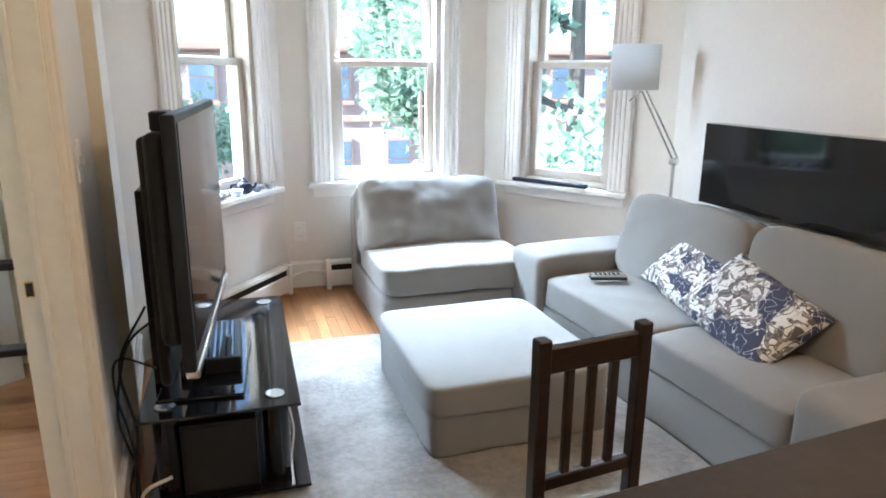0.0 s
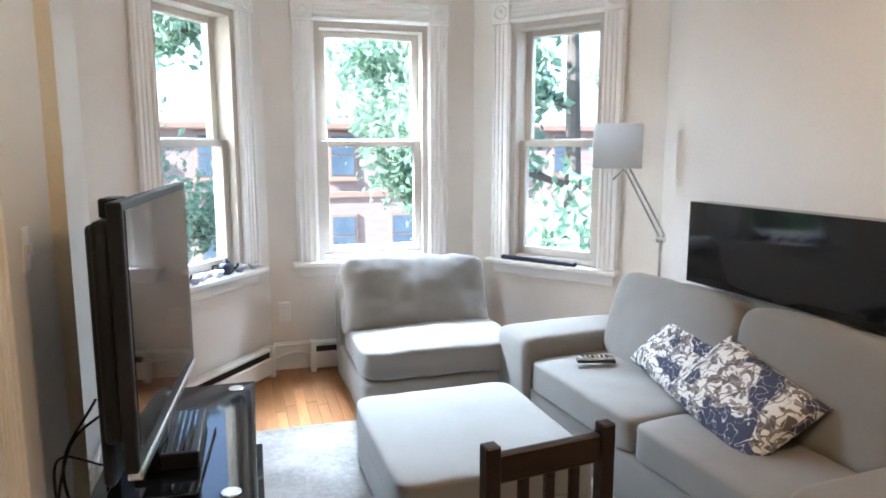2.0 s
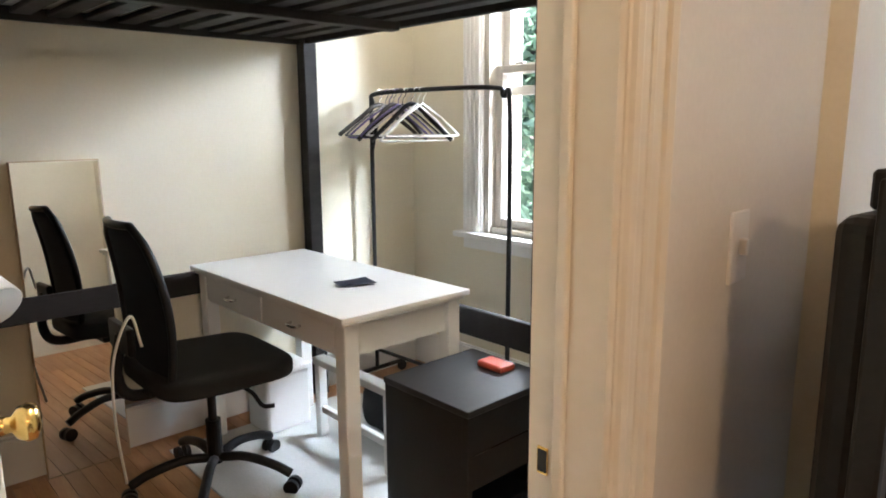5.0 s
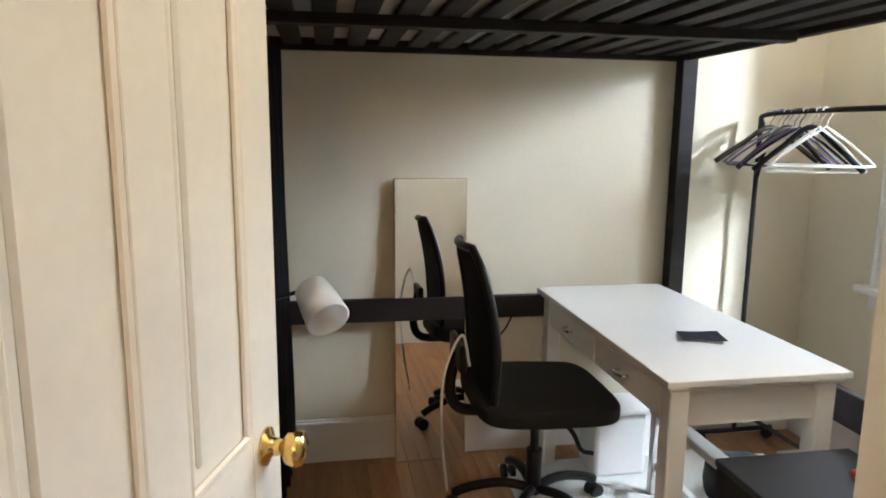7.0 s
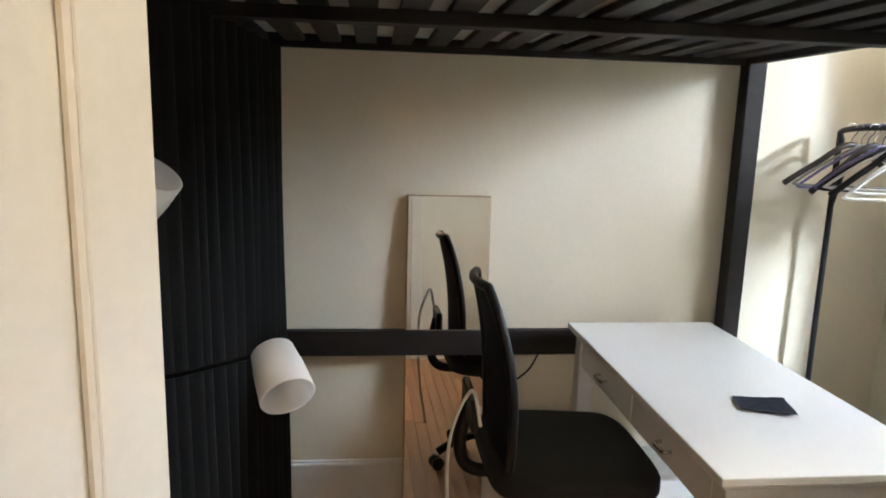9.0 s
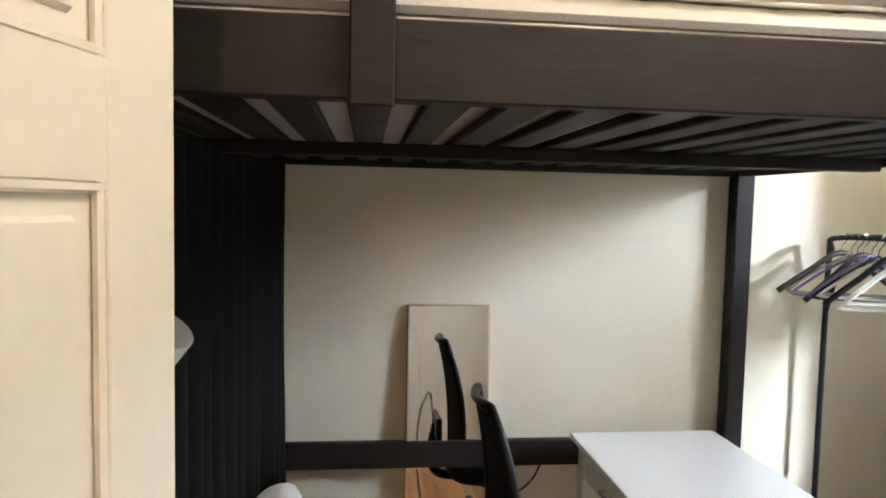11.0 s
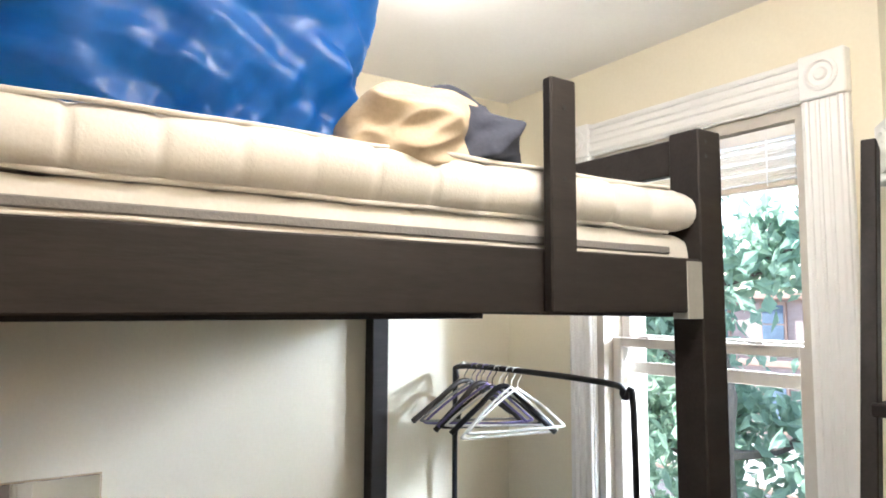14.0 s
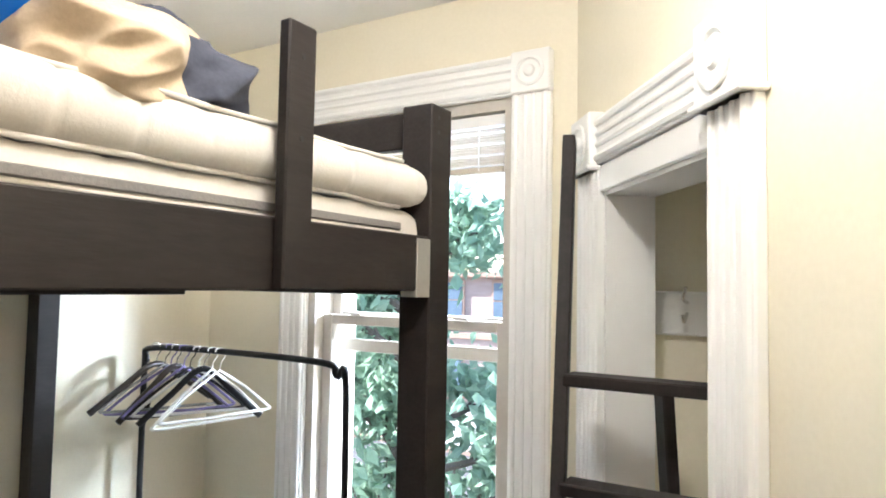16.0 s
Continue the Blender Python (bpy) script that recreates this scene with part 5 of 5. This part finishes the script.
# back: curved shell leaning away from the desk
bm = bmesh.new()
vs = {}
nu, nv = 16, 22
for i in range(nu + 1):
    for j in range(nv + 1):
        a, v = -1 + 2 * i / nu, j / nv
        wid = 0.235 * (1 - 0.35 * v ** 3) * (1 - 0.25 * (1 - v) ** 3)
        z = 0.50 + 0.53 * v
        y = CY - 0.225 - 0.095 * v + 0.075 * math.sin(v * math.pi * 0.75) * 0.6 + 0.022 * a * a
        if v > 0.9:
            wid *= 1 - (v - 0.9) * 3.0
        vs[i, j] = bm.verts.new((CX + a * wid, y, z))
for i in range(nu):
    for j in range(nv):
        bm.faces.new((vs[i, j], vs[i + 1, j], vs[i + 1, j + 1], vs[i, j + 1]))
edge = [vs[0, j].co.copy() for j in range(nv + 1)] + [vs[i, nv].co.copy() for i in range(1, nu + 1)] + [vs[nu, j].co.copy() for j in range(nv - 1, -1, -1)] + [vs[i, 0].co.copy() for i in range(nu - 1, 0, -1)]
bmesh.ops.solidify(bm, geom=bm.faces[:], thickness=0.006)
part("mesh_back", bm, M_FABB, oc, smooth=True)
bm = bmesh.new()
tube(bm, edge, 0.014, 8, closed=True)
part("back_frame", bm, M_BLACK, oc, smooth=True)
bm = bmesh.new()
tube(bm, curve_pts([(CX, CY - 0.10, 0.435), (CX, CY - 0.27, 0.44), (CX, CY - 0.315, 0.52), (CX, CY - 0.29, 0.66)], 6), 0.020, 10)
part("back_bar", bm, M_BLACK, oc, smooth=True)
part("lumbar_pad", bx(CX - 0.10, CX + 0.10, CY - 0.30, CY - 0.275, 0.60, 0.70, 0.01, 2), M_BLACK, oc)
part("mechanism", bx(CX - 0.09, CX + 0.09, CY - 0.10, CY + 0.10, 0.400, 0.442, 0.008, 2), M_BLACK, oc)
bm = bmesh.new()
cyl(bm, (CX, CY, 0.10), (CX, CY, 0.27), 0.028, n=16)
cyl(bm, (CX, CY, 0.26), (CX, CY, 0.41), 0.016, n=16)
part("gas_column", bm, M_BLACK, oc)
bm = bmesh.new()
tube(bm, curve_pts([(CX + 0.06, CY + 0.06, 0.415), (CX + 0.16, CY + 0.08, 0.40), (CX + 0.22, CY + 0.09, 0.365), (CX + 0.25, CY + 0.12, 0.365)], 5), 0.008, 8)
part("lever", bm, M_BLACK, oc, smooth=True)
for k in range(5):
    a = radians(38 + 72 * k)
    d = Vector((math.cos(a), math.sin(a), 0))
    c = Vector((CX, CY, 0))
    bm = bmesh.new()
    tube(bm, curve_pts([c + d * 0.02 + Vector((0, 0, 0.12)), c + d * 0.12 + Vector((0, 0, 0.13)), c + d * 0.23 + Vector((0, 0, 0.105)), c + d * 0.295 + Vector((0, 0, 0.075))], 5), 0.018, 8)
    leg = part("star_leg", bm, M_BLACK, oc, smooth=True)
    t = Vector((-d.y, d.x, 0))
    w = c + d * 0.30 + Vector((0, 0, 0.028))
    for s in (-1, 1):
        bm = bmesh.new()
        cyl(bm, w + t * s * 0.008, w + t * s * 0.026, 0.028, n=16)
        part("caster_wheel", bm, M_BLACK, leg)
cable("charging_cable", "white charging cable looped over the chair back", [(CX + 0.05, CY - 0.33, 0.16), (CX + 0.10, CY - 0.36, 0.40), (CX + 0.14, CY - 0.36, 0.62), (CX + 0.17, CY - 0.31, 0.76), (CX + 0.18, CY - 0.285, 0.66)], 0.005, M_WHITE)

# leaning mirror
mr = thing("wall_mirror", "narrow frameless mirror leaning against the back wall", "mirror", m=pose(-2.888, 1.652, 0.003, 0, -2.4, 0), local=True)
part("backing", bx(-0.012, -0.001, 0.0, 0.305, 0, 1.212, 0.001, 1), M_TANWOOD, mr, "pale wood backing")
part("mirror_glass", bx(-0.0008, 0.003, 0.004, 0.301, 0.004, 1.208, 0.001, 1), M_MIRROR, mr)

# garment rack and hangers
gr = thing("garment_rack", "thin black metal garment rack with arched ends", "clothes rack", (-2.4, 3.24, 0))
RL, RR, RZ = Vector((-2.87, 3.225, 0)), Vector((-1.985, 3.268, 0)), 1.49
bm = bmesh.new()
tube(bm, curve_pts([RL + Vector((0, 0, 0.06)), RL + Vector((0, 0, 1.35)), RL + Vector((0.012, 0, RZ - 0.05)), RL + Vector((0.07, 0.004, RZ)), RR + Vector((-0.13, -0.006, RZ)), RR + Vector((-0.038, 0, RZ - 0.038)), RR + Vector((0, 0, RZ - 0.14)), RR + Vector((0, 0, 0.06))], 8), 0.0105, 10)
part("hoop", bm, M_BLACK, gr, smooth=True)
for q in (RL, RR):
    bm = bmesh.new()
    cyl(bm, q + Vector((0, -0.19, 0.055)), q + Vector((0, 0.19, 0.055)), 0.011, n=10)
    part("foot_bar", bm, M_BLACK, gr)
    for s in (-0.17, 0.17):
        bm = bmesh.new()
        cyl(bm, q + Vector((-0.008, s, 0.028)), q + Vector((0.008, s, 0.028)), 0.027, n=16)
        part("wheel", bm, M_BLACK, gr)
bm = bmesh.new()
cyl(bm, RL + Vector((0.0, 0, 0.16)), RR + Vector((0.0, 0, 0.16)), 0.009, n=10)
part("lower_bar", bm, M_BLACK, gr)
bm = bmesh.new()
cyl(bm, RL + Vector((0.012, -0.01, 1.20)), RL + Vector((0.075, -0.02, 1.36)), 0.009, n=8)
part("brace", bm, M_BLACK, gr)


def hanger(x, turn, mt, label, r=0.0045, w=0.40, drop=0.13, bar=True, wooden=False):
    y = RL.y + (RR.y - RL.y) * (x - RL.x) / (RR.x - RL.x)
    h = thing("clothes_hanger", label, "hanger", m=pose(x, y, RZ + 0.0105 + r, 0, 0, turn), group="hangers on the rack", local=True)
    bm = bmesh.new()
    hk = [(-0.018, 0, -0.012), (-0.014, 0, -0.002), (0.0, 0, 0.0), (0.016, 0, -0.006), (0.018, 0, -0.028), (0.004, 0, -0.048), (0.0, 0, -0.075)]
    tube(bm, curve_pts(hk, 5), 0.0022 if not wooden else 0.0025, 6)
    part("hook", bm, M_CHROME if (wooden or mt is M_CLEAR) else mt, h, smooth=True)
    bm = bmesh.new()
    if wooden:
        pts = curve_pts([(-w / 2, 0, -0.075 - drop), (-w / 4, 0, -0.075 - drop * 0.45), (0, 0, -0.072), (w / 4, 0, -0.075 - drop * 0.45), (w / 2, 0, -0.075 - drop)], 6)
        tube(bm, pts, 0.011, 8)
    else:
        pts = curve_pts([(0, 0, -0.072), (-w / 4, 0, -0.075 - drop * 0.42), (-w / 2 + 0.01, 0, -0.075 - drop * 0.92), (-w / 2 + 0.004, 0, -0.078 - drop), (-w / 4, 0, -0.08 - drop), (w / 4, 0, -0.08 - drop), (w / 2 - 0.004, 0, -0.078 - drop), (w / 2 - 0.01, 0, -0.075 - drop * 0.92), (w / 4, 0, -0.075 - drop * 0.42)], 5)
        tube(bm, pts, r, 8, closed=True)
    part("shoulder_bar", bm, mt, h, smooth=True)
    return h


rh = random.Random(4)
for x, mt, lab, wd in ((-2.810, M_DARKWOOD, "dark wooden suit hanger on the rack", True), (-2.765, M_CLEAR, "clear plastic hanger on the rack", False),
                       (-2.735, M_PURPLE, "purple plastic hanger on the rack", False), (-2.707, M_DARKWOOD, "dark wooden suit hanger on the rack", True),
                       (-2.670, M_PURPLE, "purple plastic hanger on the rack", False), (-2.640, M_BLACK, "black plastic hanger on the rack", False),
                       (-2.600, M_WHITE, "white plastic hanger on the rack", False), (-2.575, M_BLACK, "black padded hanger on the rack", True),
                       (-2.535, M_WHITE, "white plastic hanger on the rack", False), (-2.500, M_WHITE, "white plastic hanger on the rack", False)):
    hanger(x, (98 if x < -2.8 else 74) + rh.uniform(-18, 12), mt, lab, r=0.005, w=0.46 if x < -2.8 else 0.39, drop=0.15 + rh.uniform(-0.015, 0.02), wooden=wd)

# black bedside unit with an open lower bay
bu = thing("bedside_unit", "matt black bedside unit with a closed top and open bay", "cabinet", (-1.53, 2.58, 0))
bx0, bx1, by0, by1 = -1.725, -1.345, 2.385, 2.785
part("top", bx(bx0, bx1, by0, by1, 0.532, 0.552, 0.002, 1), M_DARKTOP, bu)
part("drawer_box", bx(bx0 + 0.004, bx1 - 0.004, by0 + 0.004, by1 - 0.004, 0.305, 0.532), M_BLACK, bu)
for y in (by0 + 0.004, by1 - 0.022):
    part("side_panel", bx(bx0 + 0.004, bx1 - 0.004, y, y + 0.018, 0.0, 0.305), M_BLACK, bu)
part("back_panel", bx(bx0 + 0.004, bx0 + 0.018, by0 + 0.022, by1 - 0.022, 0.0, 0.305), M_BLACK, bu)
part("shelf", bx(bx0 + 0.018, bx1 + 0.03, by0 + 0.0225, by1 - 0.0225, 0.14, 0.158, 0.002, 1), M_DARKTOP, bu)
part("drawer_gap", bx(bx1 - 0.0042, bx1 - 0.0030, by0 + 0.03, by1 - 0.03, 0.41, 0.414), M_GLOSSB, bu)
pc = tagged(part("pouch", bx(-1.585, -1.475, 2.665, 2.735, 0.5525, 0.574, 0.008, 3, m=Matrix.Identity(4)), M_RED), "small red leather pouch on the black unit", "pouch")
hb = thing("hairbrush", "black hairbrush lying on the unit's lower shelf", "hairbrush", (-1.40, 2.58, 0.158))
bm = bmesh.new()
cushion(bm, 0.05, 0.10, 0.03, pose(-1.40, 2.55, 0.175), n=8, power=3)
part("head", bm, M_BLACK, hb, smooth=True)
bm = bmesh.new()
cyl(bm, (-1.40, 2.60, 0.17), (-1.39, 2.70, 0.168), 0.010, 0.008, n=10)
part("handle", bm, M_BLACK, hb)

# under the desk: mat, bin, low frame, bag, box rack
mtm = tagged(part("floor_mat", bx(-2.80, -1.70, 2.08, 3.02, 0.001, 0.010, 0.003, 1), M_MAT), "pale grey woven mat under the desk", "mat")
wb = thing("storage_bin", "white plastic storage bin with a lid under the desk", "bin", (-2.70, 2.55, 0.01))
part("bin_body", bx(-2.80, -2.62, 2.44, 2.66, 0.0105, 0.27, 0.015, 2), M_WHITE, wb)
part("bin_lid", bx(-2.808, -2.612, 2.432, 2.668, 0.271, 0.295, 0.006, 2), M_WHITE, wb)
sf2 = thing("step_stool", "low white wooden stool under the desk", "stool", (-2.2, 2.68, 0.01))
part("stool_top", bx(-2.50, -1.98, 2.60, 2.66, 0.335, 0.365, 0.003, 1), M_WHITE, sf2)
for x in (-2.495, -2.02):
    part("stool_leg", bx(x, x + 0.035, 2.605, 2.645, 0.0105, 0.335, 0.003, 1), M_WHITE, sf2)
part("stool_rail", bx(-2.46, -2.02, 2.612, 2.640, 0.12, 0.15, 0.003, 1), M_WHITE, sf2)
bgk = thing("duffel_bag", "black soft bag on the mat under the desk", "bag", (-2.15, 2.83, 0.01))
bm = bmesh.new()
cushion(bm, 0.55, 0.22, 0.20, pose(-2.17, 2.90, 0.115, 0, 0, 4), n=16, power=4, puff=0.15, wrinkle=0.02, freq=7)
part("body", bm, M_FABB, bgk, smooth=True)
bm = bmesh.new()
tube(bm, curve_pts([(-2.30, 2.82, 0.20), (-2.22, 2.78, 0.27), (-2.10, 2.79, 0.26), (-2.03, 2.83, 0.19)], 6), 0.010, 8)
part("strap", bm, M_BLACK, bgk, smooth=True)
for k, (y0, w, h, mt, lab) in enumerate(((2.97, 0.10, 0.16, M_WHITE, "white cardboard box on the floor by the wall"), (3.09, 0.13, 0.19, M_MAT, "grey cardboard box on the floor by the wall"))):
    t = thing("cardboard_box", lab, "box", (-2.2, y0, 0))
    part("carton", bx(-2.45 + k * 0.05, -2.10, y0, y0 + w, 0.001, h, 0.004, 1), mt, t)
    part("label_panel", bx(-2.0995, -2.0985, y0 + 0.02, y0 + w - 0.03, 0.05, h - 0.04), M_BLACK, t)
cable("wall_cable", "black cable with a plug on the back wall", [(-2.925, 2.16, 0.62), (-2.93, 2.13, 0.56), (-2.935, 2.09, 0.52), (-2.94, 2.06, 0.51)], 0.004, M_BLACK)

# ladder through the closet opening
ld = thing("bed_ladder", "dark wooden bed ladder leaning into the closet", "ladder", (-1.15, 3.0, 0))
tl, bl_ = Vector((-1.345, 3.375, 2.112)), Vector((-1.17, 2.78, 0.0))
dirv = (bl_ - tl)
def lad(v):
    return tl + dirv * ((tl.z - v) / (tl.z - bl_.z))
RW = Vector((0.40, 0.0, 0))
for off in (Vector((0, 0, 0)), RW):
    bm = bmesh.new()
    mm = Matrix.Translation((tl + bl_) / 2 + off) @ dirv.to_track_quat("Z", "Y").to_matrix().to_4x4()
    box(bm, -0.016, 0.016, -0.030, 0.030, -dirv.length / 2, dirv.length / 2, 0.003, 1, m=mm)
    part("ladder_rail", bm, M_BEDWOOD, ld)
for z in (0.36, 0.67, 0.98, 1.29, 1.515):
    p = lad(z)
    bm = bmesh.new()
    box(bm, p.x + 0.012, p.x + RW.x - 0.012, p.y - 0.035, p.y + 0.035, z - 0.014, z + 0.014, 0.004, 1)
    part("rung", bm, M_BEDWOOD, ld)
gp = thing("loose_board", "dark loose board leaning inside the closet", "board", (-1.0, 3.3, 0))
bm = bmesh.new()
p, q = Vector((-1.10, 3.35, 1.50)), Vector((-0.98, 3.22, 0.0))
mm = Matrix.Translation((p + q) / 2) @ (q - p).to_track_quat("Z", "Y").to_matrix().to_4x4()
box(bm, -0.015, 0.015, -0.022, 0.022, -(q - p).length / 2, (q - p).length / 2, 0.003, 1, m=mm)
part("plank", bm, M_BEDWOOD, gp)

# ---- outside ----
M_ASPHALT = mat("asphalt", (0.055, 0.055, 0.057), (0.04, 0.04, 0.042), 0.9, 3, 90, 0.4)
M_PAVE = mat("pavement_concrete", (0.32, 0.31, 0.29), (0.25, 0.24, 0.23), 0.9, 2, 60, 0.3)
M_BRICKF = mat("weathered_brick", (0.38, 0.295, 0.26), (0.30, 0.225, 0.195), 0.9, 1.5, 40, 0.4, stretch=(1, 1, 4))
M_STONE = mat("brownstone", (0.36, 0.24, 0.18), (0.30, 0.20, 0.15), 0.9, 2, 40, 0.3)
# blue-grey base has the sky's reflection painted into the far panes
M_FARPANE = mat("sky_toned_far_pane", (0.15, 0.20, 0.25), (0.09, 0.12, 0.16), 0.08, 1.2, 30)
M_BARK = mat("grey_bark", (0.12, 0.10, 0.085), (0.07, 0.06, 0.05), 0.95, 6, 30, 0.8, stretch=(1, 1, 0.25))


def leaf_mat():
    m = bpy.data.materials.new("leaf_green")
    m.use_nodes = True
    nt = m.node_tree
    nt.nodes.clear()
    N, Lk = nt.nodes.new, nt.links.new
    o, d, t, x = N("ShaderNodeOutputMaterial"), N("ShaderNodeBsdfDiffuse"), N("ShaderNodeBsdfTranslucent"), N("ShaderNodeMixShader")
    g, r = N("ShaderNodeNewGeometry"), N("ShaderNodeValToRGB")
    r.color_ramp.elements[0].color = (0.20, 0.30, 0.22, 1)
    r.color_ramp.elements[1].color = (0.34, 0.45, 0.34, 1)
    Lk(g.outputs["Random Per Island"], r.inputs[0])
    Lk(r.outputs[0], d.inputs[0]), Lk(r.outputs[0], t.inputs[0])
    x.inputs[0].default_value = 0.5
    Lk(d.outputs[0], x.inputs[1]), Lk(t.outputs[0], x.inputs[2]), Lk(x.outputs[0], o.inputs[0])
    return m


M_LEAF = leaf_mat()
GZ = -3.6
structure("ground", bx(-120, 120, 4.9, 160, GZ - 0.3, GZ), M_PAVE, "pale concrete ground and pavement", "ground")
structure("road", bx(-120, 120, 11.5, 20.5, GZ - 0.1, GZ + 0.004), M_ASPHALT, "dark asphalt street", "road")
for y0 in (11.3, 20.5):
    structure("kerb", bx(-120, 120, y0, y0 + 0.2, GZ - 0.1, GZ + 0.14, 0.02, 1), M_STONE, "stone kerb along the street", "kerb")


def house(x0, x1, y, label, seed):
    h = thing("town_house", label, "house", ((x0 + x1) / 2, y, GZ), "row houses across the street")
    part("wall", bx(x0, x1, y, y + 9, GZ, 2.1), M_BRICKF, h)
    part("roof", bx(x0 - 0.15, x1 + 0.15, y - 0.35, y + 9, 2.1, 2.4, 0.05, 1), M_STONE, h)
    for z in (-0.45,):
        part("belt_course", bx(x0 - 0.02, x1 + 0.02, y - 0.10, y, z - 0.16, z + 0.10, 0.02, 1), M_STONE, h)
    n = max(2, int((x1 - x0) / 2.1))
    for k in range(n):
        cx = x0 + (x1 - x0) * (k + 0.5) / n
        for z in (-3.0, 0.25):
            w = part("window", bx(cx - 0.55, cx + 0.55, y - 0.09, y + 0.0, z - 0.05, z + 1.75, 0.01, 1), M_STONE, h)
            part("pane", bx(cx - 0.45, cx + 0.45, y - 0.11, y - 0.085, z + 0.05, z + 0.82), M_FARPANE, w)
            part("pane", bx(cx - 0.45, cx + 0.45, y - 0.11, y - 0.085, z + 0.88, z + 1.62), M_FARPANE, w)
            part("sill", bx(cx - 0.65, cx + 0.65, y - 0.2, y, z - 0.20, z - 0.05, 0.02, 1), M_STONE, w)
    return h


for k, xa in enumerate((-27.25, -19.75, -12.25, -4.75, 2.75, 10.25, 17.75)):
    house(xa, xa + 7.4, 27.5 + (0.4 if k % 2 else 0), "brick row house with brownstone bands across the street", k)


def tapered(bm, pts, rad, n):
    rings = []
    for i, p in enumerate(pts):
        d = (pts[min(i + 1, len(pts) - 1)] - pts[max(i - 1, 0)]).normalized()
        sd = d.orthogonal().normalized()
        up = d.cross(sd)
        rings.append([bm.verts.new(p + (sd * math.cos(6.2832 * j / n) + up * math.sin(6.2832 * j / n)) * rad[i]) for j in range(n)])
    for A, Bq in zip(rings, rings[1:]):
        for j in range(n):
            bm.faces.new((A[j], A[(j + 1) % n], Bq[(j + 1) % n], Bq[j]))


def tree(x, y, height, spread, label, seed, leaves, lean=(0, 0), crown_lo=0.3, size=0.11, r0=0.16):
    rnd = random.Random(seed)
    t = thing("tree", label, "tree", (x, y, GZ), "street trees")
    bm = bmesh.new()
    tips = []
    top = Vector((x + lean[0], y + lean[1], GZ + height))
    base = Vector((x, y, GZ))

    def limb(p, d, ln, r, depth):
        pts, rad = [p], [r]
        q, dd = p.copy(), d.copy()
        n = 5
        for i in range(n):
            dd = (dd + Vector((rnd.uniform(-.22, .22), rnd.uniform(-.22, .22), rnd.uniform(-.05, .14)))).normalized()
            q = q + dd * ln / n
            pts.append(q.copy())
        tapered(bm, pts, [r * (1 - 0.14 * i) for i in range(n + 1)], 5)
        tips.extend(pts[2:])
        if depth < 2:
            for i in range(2, n + 1):
                for _ in range(2 if depth < 2 else 1):
                    nd = (dd + Vector((rnd.uniform(-1, 1), rnd.uniform(-1, 1), rnd.uniform(-.35, .55)))).normalized()
                    limb(pts[i], nd, ln * rnd.uniform(.45, .7), r * 0.42, depth + 1)

    steps = 9
    pts = [base.lerp(top, i / steps) + Vector((rnd.uniform(-.07, .07), rnd.uniform(-.07, .07), 0)) * (i > 0) for i in range(steps + 1)]
    tapered(bm, pts, [r0 * (1 - 0.085 * i) for i in range(steps + 1)], 10)
    for i in range(int(steps * crown_lo), steps + 1):
        for _ in range(2):
            a = rnd.uniform(0, 2 * math.pi)
            limb(pts[i], Vector((math.cos(a), math.sin(a), rnd.uniform(.0, .55))).normalized(), spread * rnd.uniform(.55, 1.0) * (1.1 - 0.05 * i), r0 * 0.34, 1)
    part("trunk", bm, M_BARK, t)
    rg = np.random.default_rng(seed)
    T = np.array([tuple(p) for p in tips])
    c = T[rg.integers(0, len(T), leaves)] + rg.normal(0, 0.20, (leaves, 3))
    u = rg.normal(size=(leaves, 3))
    u /= np.linalg.norm(u, axis=1, keepdims=True)
    w = np.cross(u, rg.normal(size=(leaves, 3)))
    w /= np.linalg.norm(w, axis=1, keepdims=True)
    s = (size * rg.uniform(.55, 1.25, leaves))[:, None]
    bend = np.cross(u, w) * s * 0.18
    V = np.stack([c - u * s, c + w * s * 0.52 + bend, c + u * s, c - w * s * 0.52 + bend], 1).reshape(-1, 3)
    F = np.arange(leaves * 4).reshape(-1, 4)
    me = bpy.data.meshes.new("crown")
    me.from_pydata(V.tolist(), [], F.tolist())
    me.materials.append(M_LEAF)
    cr = new("crown", me)
    cr.parent = t
    cr.matrix_parent_inverse = t.matrix_basis.inverted()
    return t


tree(4.45, 8.75, 10.0, 2.6, "tall leafy street tree with a straight trunk", 11, 15000, (0.1, 0.1), 0.28, 0.10, 0.17)
tree(3.05, 11.0, 9.0, 1.7, "leafy street tree before the row houses", 23, 8000, (-0.25, 0.2), 0.25, 0.10, 0.11)
tree(-1.6, 12.0, 9.5, 2.4, "sparse leafy street tree before the row houses", 31, 8000, (-0.3, 0.1), 0.35, 0.10, 0.12)
tree(-5.0, 8.2, 5.6, 2.1, "leafy street tree with leaning limbs outside the bedroom", 47, 8000, (-0.2, 0.2), 0.30, 0.12, 0.18)
tree(-8.5, 10.5, 9.5, 2.6, "broad leafy street tree down the street", 53, 11000, (0.2, 0.0), 0.3, 0.12, 0.15)
tree(9.5, 10.5, 9.0, 2.8, "broad leafy street tree down the street", 67, 9000, (0.2, 0.0), 0.3, 0.12, 0.15)

# ---- floor boards last ----
boards("floor", "honey oak strip floor in the living room", -0.62, 2.6, -3.0, 4.56, 0.0, "y", 0.057,
       lambda x, y: -0.05 < x < 0.8 and 3.2 < y < 4.55)
boards("floor", "worn oak strip floor in the bedroom", WX, -0.62, -1.2, 3.66, 0.0, "x", 0.057,
       lambda x, y: -2.97 < x < -1.2 and 1.3 < y < 2.6)
